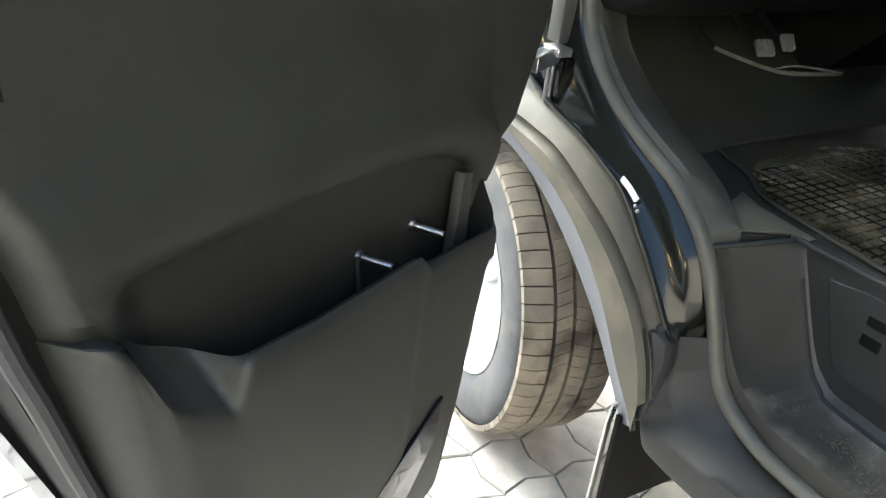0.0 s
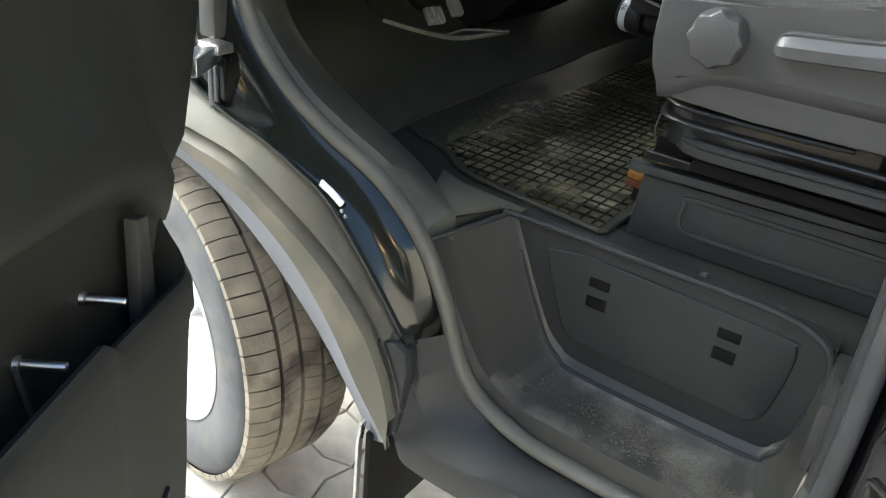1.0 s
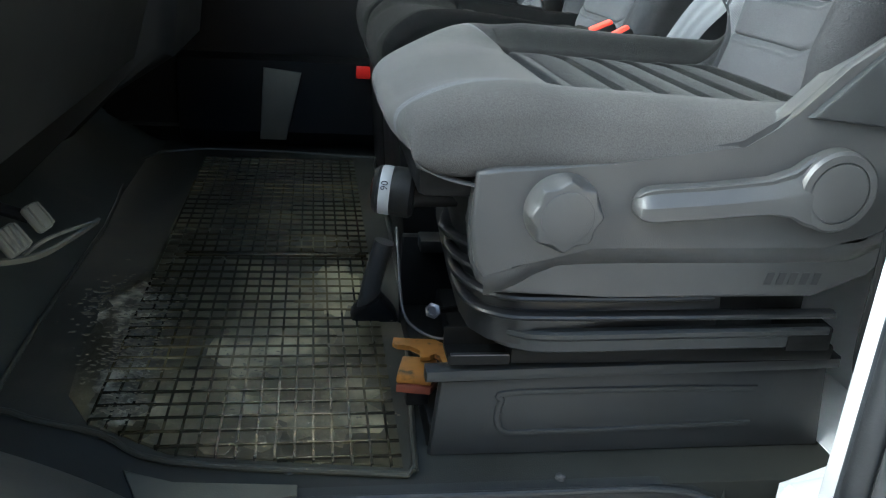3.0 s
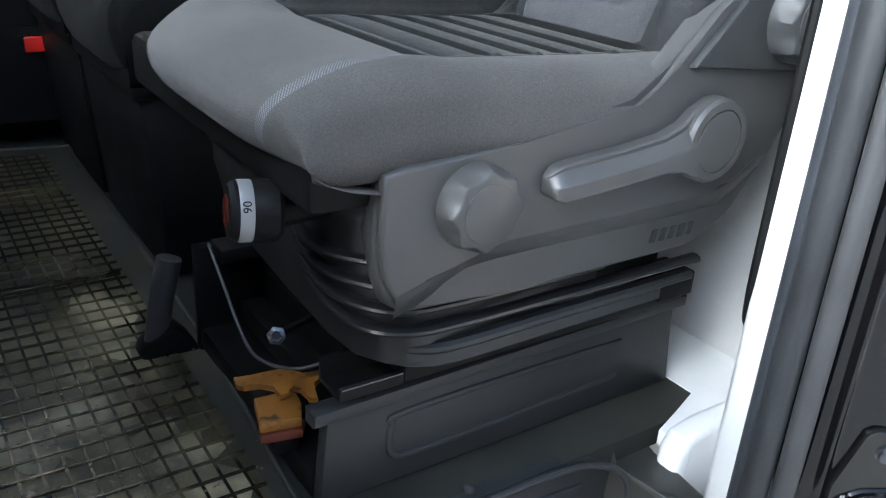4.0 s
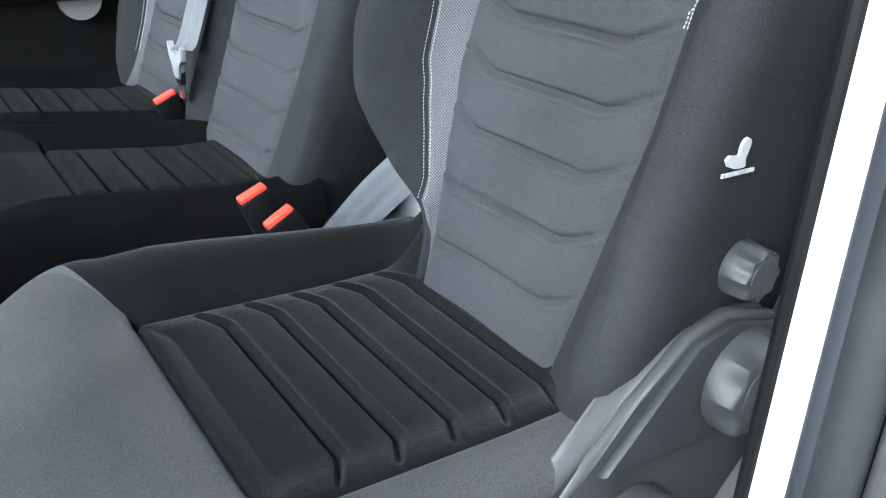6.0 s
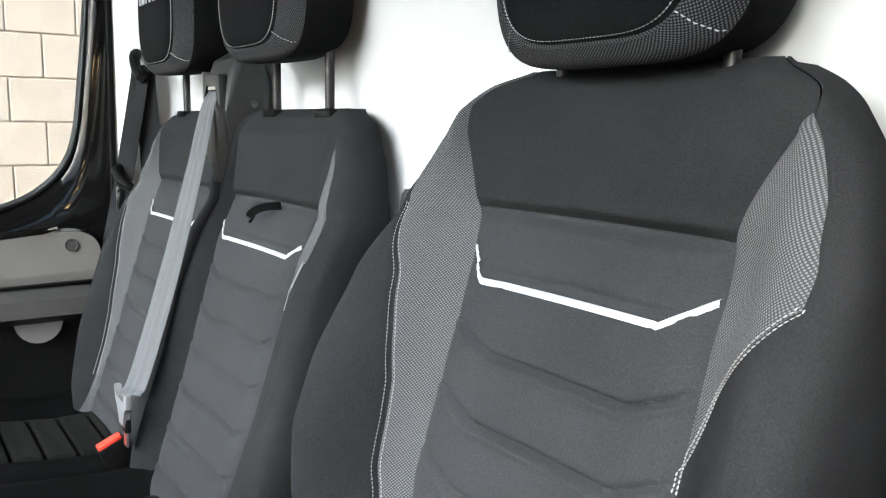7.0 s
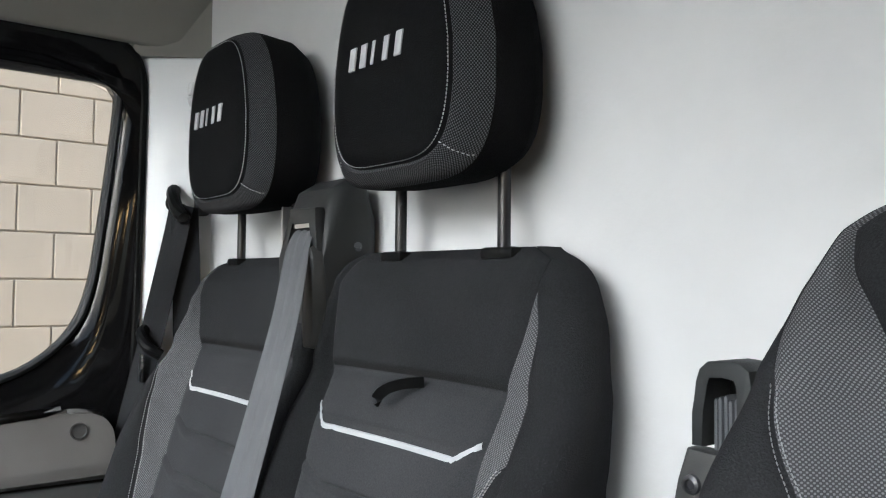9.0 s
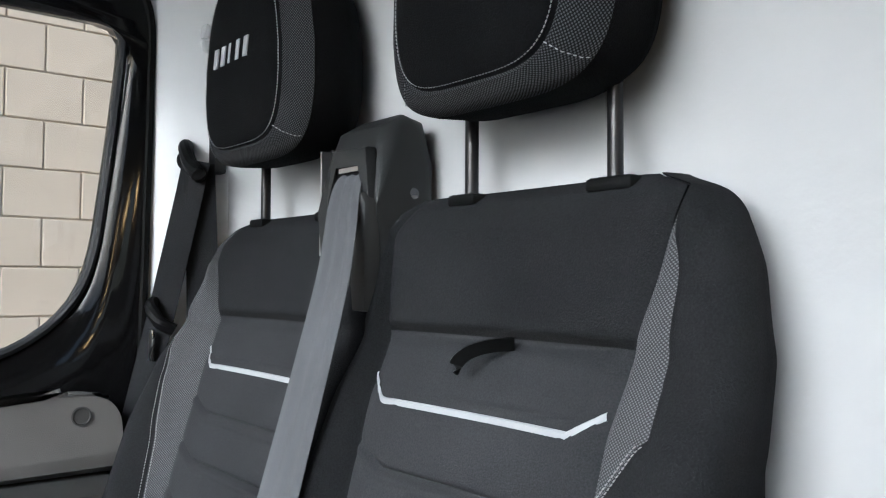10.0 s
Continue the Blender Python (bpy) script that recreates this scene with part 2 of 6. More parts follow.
bulb_glow.node_tree.nodes["Principled BSDF"].inputs["Emission Color"].default_value = (1.0, 0.62, 0.25, 1)
bulb_glow.node_tree.nodes["Principled BSDF"].inputs["Emission Strength"].default_value = 18.0
dusty_plastic = material("dusty_plastic", (0.048, 0.0495, 0.042), 0.55, vary=0.2, scale=7, bump=0.2, fine=500, dirt=((0.095, 0.09, 0.07), 10, 0.56, 0.2))
paint_white = material("paint_white", (0.78, 0.79, 0.8), 0.35, vary=0.03, bump=0.03, coat=0.3)
bulkhead_paint = material("bulkhead_paint", (0.56, 0.56, 0.56), 0.6, vary=0.05, scale=7, bump=0.12, fine=160)
lining = material("lining", (0.25, 0.24, 0.22), 0.9, vary=0.04, bump=0.2, fine=500)
steel = material("steel", (0.55, 0.55, 0.56), 0.3, metal=1.0, vary=0.1, bump=0.05)
post_steel = material("post_steel", (0.05, 0.05, 0.053), 0.3, metal=0.9, vary=0.1, bump=0.05)
dark_steel = material("dark_steel", (0.12, 0.12, 0.13), 0.3, metal=0.9, vary=0.1, bump=0.05)
alloy = material("alloy", (0.75, 0.75, 0.76), 0.4, metal=0.2, vary=0.06, bump=0.04)
orange = material("orange", (0.8, 0.055, 0.03), 0.4, vary=0.05)
red_rust = material("red_rust", (0.11, 0.022, 0.008), 0.6, vary=0.3, scale=40)
amber = material("amber", (0.23, 0.095, 0.011), 0.5, vary=0.3, scale=30, dirt=((0.03, 0.016, 0.006), 45, 0.58, 0.1))
belt = material("belt", (0.095, 0.097, 0.104), 0.6, vary=0.08, bump=0.4, fine=900, spec=0.3)
block_paint = material("block_paint", (0.63, 0.55, 0.44), 0.85, vary=0.05, scale=4, bump=0.25, fine=120)
mortar = material("mortar", (0.5, 0.44, 0.36), 0.9, vary=0.1)
paver = material("paver", (0.42, 0.40, 0.37), 0.85, vary=0.2, scale=14, bump=0.5, fine=90, dirt=((0.3, 0.28, 0.25), 5, 0.55))
sand = material("sand", (0.36, 0.34, 0.31), 0.95, vary=0.2)
band_rubber = material("band_rubber", (0.030, 0.033, 0.039), 0.45, vary=0.15, bump=0.2)
seal_rubber = material("seal_rubber", (0.042, 0.042, 0.044), 0.6, vary=0.15, bump=0.2)
shed_paint = material("shed_paint", (0.05, 0.045, 0.037), 0.8, vary=0.15, scale=2)
# Pale coat of the unseen rear wall, set bright for its bounce.
yard_render = material("yard_render", (0.66, 0.60, 0.51), 0.85, vary=0.08, scale=2, bump=0.25, fine=60)
glass = bpy.data.materials.new("glass")
glass.use_nodes = True
glass.node_tree.nodes["Principled BSDF"].inputs["Transmission Weight"].default_value = 1
glass.node_tree.nodes["Principled BSDF"].inputs["Roughness"].default_value = 0.0
glass.node_tree.nodes["Principled BSDF"].inputs["IOR"].default_value = 1.45

# ==== main heights and lines ====
GROUND, FLOOR = -0.045, 0.742
WALL_Y = 4.36
BULK_X = 0.66


def tab(table, at, smooth=5):
    """A table of (place, value) read at many places, with its corners rounded."""
    xs, ys = zip(*table)
    v = np.interp(at, xs, ys)
    pad = np.concatenate([np.full(smooth, v[0]), v, np.full(smooth, v[-1])])
    k = np.hanning(2 * smooth + 3)[1:-1]
    return np.convolve(pad, k / k.sum(), "same")[smooth:-smooth]


def dashes(line, normal, pitch=0.0038, length=0.0030, width=0.00042):
    """Stitches: short threads laid along a line."""
    bm = bmesh.new()
    line = [Vector(p) for p in line]
    n = Vector(normal).normalized()
    run = 0.0
    for a, b in zip(line, line[1:]):
        seg = (b - a).length
        if seg < 1e-6:
            continue
        d = (b - a) / seg
        while run < seg:
            c = a + d * run
            s = d.cross(n).normalized()
            rows = [[c + d * (t * length) + s * (u * width * w) + n * (0.0006 + h * w) for u, h in ((-1, 0), (0, 0.0012), (1, 0))]
                    for t, w in ((-0.5, 0.4), (-0.25, 1), (0.25, 1), (0.5, 0.4))]
            grid(bm, rows)
            run += pitch
        run -= seg
    return bm


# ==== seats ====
# Near-black for hidden parts under seats and in slots: shade put into colour.
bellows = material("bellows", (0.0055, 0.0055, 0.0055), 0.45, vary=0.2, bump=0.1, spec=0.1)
bellows_lip = material("bellows_lip", (0.008, 0.008, 0.0085), 0.36, vary=0.2, bump=0.08, spec=0.45)


def backrest(seat, cy, k, inserts, zlift=0.0, deep=1.0, square=0.0, rise=0.0, flat=0, slim=False):
    """A padded seat back: bolsters, knitted inserts, a quilted middle, a shoulder panel and a rear shell; flat names a side without a bolster."""
    zs = np.linspace(1.17, 1.775, 400)
    xc = tab([(1.17, 0.405), (1.24, 0.43), (1.40, 0.488), (1.60, 0.550), (1.655, 0.578), (1.665, 0.575), (1.70, 0.584), (1.74, 0.592), (1.765, 0.606), (1.775, 0.626)], zs, 6)
    xr = tab([(1.17, 0.60), (1.3, 0.62), (1.6, 0.645), (1.7, 0.648), (1.76, 0.645), (1.775, 0.64)], zs, 10)
    zt = zs + zlift + rise * np.clip((zs - 1.64) / 0.1, 0, 1)
    pitch = 0.0585
    grooves = [1.598 - pitch * i for i in range(1, 7)]
    w, p, c, t, e = {}, {}, {}, {}, {}
    for sg in (1, -1):
        if sg == flat:
            w[sg] = tab([(1.17, 0.195), (1.24, 0.212), (1.50, 0.218), (1.73, 0.217), (1.762, 0.208), (1.775, 0.178)], zs, 6)
            p[sg] = tab([(1.17, 0.01), (1.26, 0.03), (1.52, 0.03), (1.62, 0.018), (1.70, 0.006), (1.75, 0.0)], zs, 12)
            c[sg] = tab([(1.17, 0.145), (1.28, 0.152), (1.42, 0.163), (1.60, 0.170), (1.655, 0.176), (1.70, 0.188), (1.74, 0.192), (1.775, 0.166)], zs, 10)
            t[sg] = e[sg] = c[sg] + 0.004
            continue
        w[sg] = tab(([(1.17, 0.100), (1.24, 0.108), (1.27, 0.124), (1.288, 0.148), (1.303, 0.172), (1.345, 0.206), (1.40, 0.236), (1.46, 0.249), (1.50, 0.250)] if sg > 0 and not flat else [(1.17, 0.160), (1.22, 0.182), (1.28, 0.218), (1.34, 0.240), (1.40, 0.249), (1.50, 0.250)] if sg > 0 else [(1.17, 0.212), (1.24, 0.238), (1.32, 0.25), (1.50, 0.252)]) + [(1.55, 0.250), (1.60, 0.246), (1.66, 0.232), (1.71, 0.208), (1.745, 0.18), (1.765, 0.15), (1.775, 0.115)], zs, 8) * k
        w[sg] = w[sg] + square * (0.1 if sg < 0 and not flat else 1.0) * tab([(1.17, 0.0), (1.58, 0.0), (1.68, 0.018), (1.73, 0.03), (1.76, 0.035), (1.775, 0.02)], zs, 8)
        p[sg] = tab([(1.17, 0.02), (1.26, 0.068), (1.38, 0.09), (1.52, 0.086), (1.62, 0.058), (1.70, 0.018), (1.75, 0.0)], zs, 12) * deep
        line = tab([(1.17, 0.124), (1.28, 0.13), (1.42, 0.140), (1.60, 0.137), (1.655, 0.158), (1.70, 0.186), (1.72, 0.20)], zs, 10) * (0.6 + 0.4 * k)
        extra = tab([(1.17, 0.004), (1.27, 0.013), (1.37, 0.020), (1.50, 0.033), (1.60, 0.052), (1.65, 0.064), (1.70, 0.05), (1.74, 0.02), (1.76, 0.004)], zs, 8) * k
        if sg > 0 and not flat:
            # beside the driver's console the knit narrows to a point at the foot
            p[sg] = tab([(1.17, 0.0), (1.25, 0.004), (1.28, 0.014), (1.32, 0.04), (1.38, 0.078), (1.45, 0.09), (1.52, 0.086), (1.62, 0.058), (1.70, 0.018), (1.75, 0.0)], zs, 12)
            line = tab([(1.17, 0.080), (1.24, 0.089), (1.28, 0.100), (1.34, 0.118), (1.42, 0.140), (1.60, 0.137), (1.655, 0.158), (1.70, 0.186), (1.72, 0.20)], zs, 10)
            extra = tab([(1.17, 0.001), (1.25, 0.003), (1.29, 0.012), (1.34, 0.018), (1.42, 0.026), (1.50, 0.033), (1.60, 0.052), (1.65, 0.064), (1.70, 0.05), (1.74, 0.02), (1.76, 0.004)], zs, 8)
        if slim:
            line = tab([(1.17, 0.108), (1.28, 0.115), (1.42, 0.120), (1.60, 0.124), (1.65, 0.127), (1.675, 0.134), (1.70, 0.143), (1.735, 0.152), (1.76, 0.155)], zs, 8)
            extra = tab([(1.17, 0.03), (1.45, 0.038), (1.60, 0.042), (1.66, 0.034), (1.71, 0.018), (1.735, 0.001)], zs, 8)
            p[sg] = p[sg] * 0.3
        c[sg] = np.minimum(line, w[sg] - 0.012)
        t[sg] = np.maximum(np.minimum(c[sg] + extra, w[sg] - 0.006), c[sg] + 0.001)
        e[sg] = t[sg]
        if slim:
            e[sg] = np.minimum(t[sg], np.maximum(tab([(1.17, 0.06), (1.53, 0.11), (1.60, 0.158), (1.62, 0.18)], zs, 5), c[sg] + 0.0005))
        if sg < 0 and not flat:
            # on the door side the knit ends below in a slanting seam
            c[sg] = tab([(1.17, 0.124), (1.28, 0.13), (1.42, 0.137), (1.60, 0.135), (1.625, 0.134), (1.658, 0.127), (1.68, 0.133), (1.70, 0.143), (1.72, 0.156), (1.74, 0.170), (1.755, 0.165), (1.775, 0.12)], zs, 5)
            t[sg] = np.maximum(tab([(1.17, 0.20), (1.40, 0.222), (1.55, 0.228), (1.60, 0.224), (1.635, 0.216), (1.66, 0.212), (1.69, 0.202), (1.72, 0.185), (1.74, 0.168)], zs, 6), c[sg] + 0.001)
            t[sg] = np.minimum(t[sg], np.maximum(w[sg] - 0.006, c[sg] + 0.001))
            slant = tab([(1.17, 0.10), (1.50, 0.131), (1.576, 0.166), (1.635, 0.213), (1.65, 0.23)], zs, 5)
            e[sg] = np.minimum(t[sg], np.maximum(slant, c[sg] + 0.0005))

    def face(y, i):
        """The front surface at a distance y from the middle, in row i."""
        sg = 1 if y >= 0 else -1
        z, a, C, W, T = zs[i], abs(y), c[sg][i], w[sg][i], t[sg][i]
        crest = max(W - 0.028, C + 0.004)
        if a <= C:
            x = xc[i] - 0.006 * (a / C) ** 2
            if z < 1.648:
                bend = 0.5 * (math.hypot(max(0.0, a - (0.115 if sg == flat else 0.075)), 0.012) - 0.012)
                if z < 1.61:
                    ph = ((z - bend - 1.598) / pitch) % 1.0
                    x -= 0.005 * math.sin(math.pi * ph) ** 0.6 * min(1, (C - a) / 0.02)
                for g in grooves:
                    x += (0.0038 * math.exp(-((z - bend - g) / 0.0024) ** 2) - 0.0028 * math.exp(-((z - bend - g + 0.0058) / 0.0036) ** 2)) * min(1, (C - a) / 0.01)
            x += 0.010 * math.exp(-((z - 1.657) / 0.006) ** 2) * min(1, (C - a) / 0.012)
            x += 0.006 * math.exp(-((a - C) / 0.004) ** 2)
            return x
        q = min(1.0, (a - C) / (crest - C))
        x = xc[i] - 0.006 - p[sg][i] * q * q * (3 - 2 * q)
        x += 0.006 * math.exp(-((a - C) / 0.004) ** 2) + 0.003 * math.exp(-((a - T) / 0.003) ** 2)
        if a > crest:
            r = min(1.0, (a - crest) / (W - crest))
            x += 0.028 * (1 - math.sqrt(max(0.0, 1 - r * r)))
        return x

    def row(i, lo, hi, n):
        return [(face(y, i), cy + y, zt[i]) for y in np.linspace(lo, hi, n)]

    every = range(len(zs))
    cut = int(np.searchsorted(zs, 1.657))
    part("quilted_panel", grid(bmesh.new(), [row(i, -c[-1][i], c[1][i], 61) for i in range(cut + 1)]), cloth_mid, seat, "dark grey cloth panel quilted in chevrons", smooth=60)
    part("shoulder_panel", grid(bmesh.new(), [row(i, -c[-1][i], c[1][i], 31) for i in range(cut, len(zs))]), cloth, seat, smooth=60)
    for sg in (1, -1):
        has = sg in inserts
        part("insert", knit([row(i, sg * c[sg][i] * 1.00001, sg * e[sg][i], 13) for i in every]), mesh_cloth if has else cloth, seat, "silver-flecked knitted insert" if has else "", smooth=60)
        side = []
        for i in every:
            W = w[sg][i]
            line = row(i, sg * e[sg][i], sg * W, 17)
            x0 = line[-1][0]
            for q in (0.1, 0.3, 0.6, 0.85, 1.0):
                line.append((x0 + (xr[i] - x0) * q, cy + sg * (W - 0.03 * q ** 3), zt[i]))
            side.append(line)
        part("bolster", grid(bmesh.new(), side), cloth, seat, smooth=60)
        if has:
            lim = [i for i in every if zs[i] > ((1.535 if slim else 1.5) if sg < 0 else 1.285) and zs[i] < ((1.605 if slim else 1.64) if sg < 0 else 1.66) and t[sg][i] - c[sg][i] > 0.004]
            for off in (-0.0022, 0.0022):
                part("stitching", dashes([(face(sg * (e[sg][i] + off), i), cy + sg * (e[sg][i] + off), zt[i]) for i in lim], (-1, -0.3 * sg, 0)), thread, seat, "pale double stitching")
    bm = grid(bmesh.new(), [[(xr[i], cy + y, zt[i]) for y in np.linspace(-w[-1][i] + 0.03, w[1][i] - 0.03, 5)] for i in every])
    top = len(zs) - 1
    f = np.linspace(0, 1, 13)
    grid(bm, [[(face(-c[-1][top] + u * (c[1][top] + c[-1][top]), top), cy - c[-1][top] + u * (c[1][top] + c[-1][top]), zt[top]),
               (xr[top], cy - w[-1][top] + 0.03 + u * (w[1][top] + w[-1][top] - 0.06), zt[top] + 0.001)] for u in f])
    part("rear_shell", bm, cloth, seat)
    rows = []
    for y in np.concatenate([np.linspace(0.003 - c[-1][290], -0.09, 14), np.linspace(-0.085, 0.085, 12), np.linspace(0.09, c[1][290] - 0.003, 24)]):
        z = 1.598 + ((math.hypot(max(0.0, y - c[1][290] + 0.034), 0.008) - 0.008) * (0.9 if flat else 1.1) if y > 0 else max(0.0, -y - (0.128 if flat < 0 else 0.09)) * 0.55)
        i = int(np.searchsorted(zs, z))
        rows.append([(face(y, i) - o, cy + y, z + zlift + h) for h, o in ((-0.0034, 0.0), (-0.0024, 0.0022), (0.0024, 0.0022), (0.0034, 0.0))])
    part("trim_strip", grid(bmesh.new(), rows), reflex, seat, "pale reflective trim strip")


def headrest(seat, cy, z0, xf, posts=True, foot=1.755):
    """A head restraint with a framed cloth panel, a knitted band, a dark rear and two posts."""
    def loop(x, a, h, zc, n=48, tip=0.0, e=4.2):
        out = []
        for q in range(n):
            th = 2 * math.pi * q / n
            cs, sn = math.cos(th), math.sin(th)
            y = math.copysign(abs(cs) ** (2 / e), cs)
            zz = math.copysign(abs(sn) ** (2 / e), sn)
            wide = 1 - 0.30 * (max(0, zz + 0.4) / 1.4) ** 1.9 - 0.05 * max(0, -zz)
            out.append(Vector((x + tip * zz, cy + a * wide * y, zc + h * zz)))
        return out

    zc = z0 + 0.125
    front = [loop(xf - 0.004, 0.004, 0.004, zc), loop(xf - 0.003, 0.045, 0.05, zc), loop(xf, 0.085, 0.092, zc + 0.002), loop(xf + 0.004, 0.102, 0.107, zc + 0.003), loop(xf + 0.009, 0.107, 0.112, zc + 0.003)]
    bm = grid(bmesh.new(), front, close_u=True)
    bm.verts.ensure_lookup_table()
    bm.faces.new(bm.verts[:48])
    part("headrest_panel", bm, cloth_head, seat, smooth=60)
    band = [loop(xf + 0.009, 0.107, 0.112, zc + 0.003), loop(xf + 0.007, 0.110, 0.1145, zc + 0.002), loop(xf + 0.014, 0.122, 0.121, zc), loop(xf + 0.024, 0.136, 0.126, zc - 0.001), loop(xf + 0.032, 0.142, 0.127, zc)]
    part("headrest_band", knit(band, close_u=True), mesh_dark, seat, "silver-flecked knitted band", smooth=60)
    back = [loop(xf + 0.032, 0.142, 0.127, zc), loop(xf + 0.044, 0.1425, 0.127, zc), loop(xf + 0.085, 0.139, 0.124, zc), loop(xf + 0.108, 0.125, 0.112, zc), loop(xf + 0.116, 0.09, 0.08, zc), loop(xf + 0.118, 0.004, 0.004, zc)]
    part("headrest_back", grid(bmesh.new(), back, close_u=True), cloth_head, seat, smooth=60)
    line = loop(xf + 0.0055, 0.1045, 0.1095, zc + 0.003, n=96)
    part("headrest_stitching", dashes(line + line[:1], (-1, 0, 0)), thread, seat, "pale stitching round the panel")
    for k in (30, 42):
        seam = [loop(xf + 0.007, 0.110, 0.1145, zc + 0.002)[k], loop(xf + 0.014, 0.122, 0.121, zc)[k], loop(xf + 0.024, 0.136, 0.126, zc - 0.001)[k], loop(xf + 0.032, 0.142, 0.127, zc)[k]]
        part("headrest_stitching", dashes(seam, (-0.8, 0, -0.5), 0.005, 0.003), thread, seat)
    for q in range(5):
        y0, s = cy + 0.058 - 0.0212 * q, 0.0045
        wd = (0.0105, 0.0105, 0.0045, 0.0085, 0.0105)[q]
        poly = [(y0, zc - 0.003), (y0 - wd, zc - 0.003), (y0 - wd - s, zc + 0.021), (y0 - s, zc + 0.021)]
        part("badge_bar", slab(poly, "yz", xf - 0.0052, xf - 0.0015, bevel=0.0006), reflex, seat, "pale grey embroidered bar")
    if posts:
        for sgn in (-1, 1):
            y = cy + sgn * 0.089
            px = 0.618
            part("headrest_post", tube([(px, y, foot - 0.02), (px, y, z0 + 0.06)], 0.0068, 14, up=(1, 0, 0)), post_steel, seat, "dark steel headrest post")
            part("post_guide", cube(px - 0.016, px + 0.016, y - (0.028 if sgn < 0 else 0.020), y + 0.020, foot - 0.014, foot - 0.002, bevel=0.004), plastic_dark, seat)
            if sgn < 0 and z0 < 1.8:
                part("release_pin", tube([(px - 0.004, y - 0.024, foot + 0.006), (px - 0.004, y - 0.04, foot + 0.006)], 0.006, 12), plastic_grey, seat)


def cushion(seat, cy, hw, front, rear, z0, wedge, low=0.095, door=None, rise=0.026, pad=None, flank=None, far_rise=0.0, far=0.0, quilt=None):
    """A padded seat cushion with a rounded nose, a plain thigh panel, a quilted middle and side bolsters."""
    prof = curve([(front + 0.09, 0, z0 - low - 0.015), (front + 0.03, 0, z0 - low), (front + 0.004, 0, z0 - low * 0.62), (front + 0.010, 0, z0 - low * 0.25), (front + 0.06, 0, z0 + 0.004), (front + 0.12, 0, z0 + 0.008), (front + 0.19, 0, z0 + 0.0)], 9)
    n0 = len(prof)
    xs = np.linspace(front + 0.193, rear, 200)
    sink, first, puff = (0.007, 0.074, 0.0035) if wedge else (0.022, 0.045, 0.007)
    prof += [Vector((x, 0, z0 - sink * min(1, (x - front - 0.19) / 0.2) + 0.03 * max(0, (x - 0.395) / (0.045 if wedge else 0.08)) ** 2)) for x in xs]
    seam = front + 0.195
    far = far or 0.155 * hw / 0.28
    near = door or far
    pad = pad or cloth_mid

    def lift(y, q, i):
        a = abs(y)
        inner = near if y < 0 else far
        nose = min(1.0, i / n0)
        x, z = q.x, q.z
        if i < n0:
            x += (0.02 * (a / hw) ** 4 if y < 0 or not wedge else 0.13 * (a / hw) ** 2.5) * (1 - nose ** 3)
        else:
            bend = -0.55 * (math.hypot(max(0.0, a - (inner - 0.05 if wedge else 0.095)), 0.008) - 0.008)
            if a < inner - 0.004:
                for g in range(5):
                    d = x - bend - (seam + first + 0.0515 * g)
                    z -= ((0.0055 if wedge else 0.0048) * math.exp(-(d / 0.0028) ** 2) - (0.003 if wedge else 0.002) * math.exp(-((d - 0.0065) / 0.0035) ** 2)) * min(1.0, (inner - 0.004 - a) / 0.012)
                ph = ((x - bend - seam - first) / 0.0515) % 1
                z += puff * math.sin(math.pi * ph) ** 0.5 * min(1.0, (inner - 0.004 - a) / 0.02)
            z -= 0.008 * math.exp(-((x - seam) / 0.0035) ** 2) * (a < inner + 0.01)
        s0 = min(inner * 0.9, 0.15)
        s = min(1.0, max(0.0, (a - s0) / (hw - 0.05 - s0)))
        up = rise
        if y > 0 and far_rise:
            up = far_rise * min(1.0, max(0.0, (x + 0.05) / 0.22)) - 0.03 * max(0.0, (x - 0.395) / 0.045) ** 2
        z += up * s * s * (3 - 2 * s) * nose
        z -= 0.004 * math.exp(-((a - inner) / 0.004) ** 2) * (i >= n0)
        if a > hw - 0.045:
            r = (a - hw + 0.045) / 0.045
            z -= 0.05 * (1 - math.sqrt(max(0.0, 1 - r * r))) * min(1.0, 1.6 * nose) ** 2
        if y > inner and far_rise:
            # the far bolster narrows towards the backrest
            y = inner + (y - inner) * float(np.interp(x, (0.08, 0.22, 0.30, 0.41, 0.47), (1.0, 0.865, 0.74, 0.52, 0.45)))
        return (x, cy + y, z)

    def nose_of(i):
        return min(1.0, i / n0)

    def sheet(lo, hi, n, rows):
        return [[lift(y, prof[i], i) for y in np.linspace(lo(i), hi(i), n)] for i in rows]

    def edge(i, sgn=1):
        """Where the thigh panel ends: it runs out to the corner at the nose."""
        u = min(1.0, i / n0)
        inner = near if sgn < 0 else far
        if door and sgn < 0:
            return inner - 0.026 * max(0.0, 1 - 1.6 * u) ** 1.5 + 0.014 * math.sin(math.pi * u) ** 2 + 0.0001
        return inner + (hw - 0.034 - inner) * (1 - u ** 8) + 0.0001

    allr = range(len(prof))
    part("thigh_panel", grid(bmesh.new(), sheet(lambda i: -edge(i, -1), edge, 41, range(n0 + 1))), pad, seat, smooth=60)
    part("quilted_seat", grid(bmesh.new(), sheet(lambda i: -near, lambda i: far, 81, range(n0, len(prof)))), quilt or cloth_seat_dim, seat, "dark cloth middle quilted in bars", smooth=60)
    for sgn in (1, -1):
        def inside(i):
            return (edge(i, sgn) if i <= n0 else (near if sgn < 0 else far)) + ((0.006 + 0.018 * i / n0) * min(1.0, 6 * i / n0, max(0.0, 5 * (0.97 - i / n0))) if sgn in wedge and i <= n0 else 0)
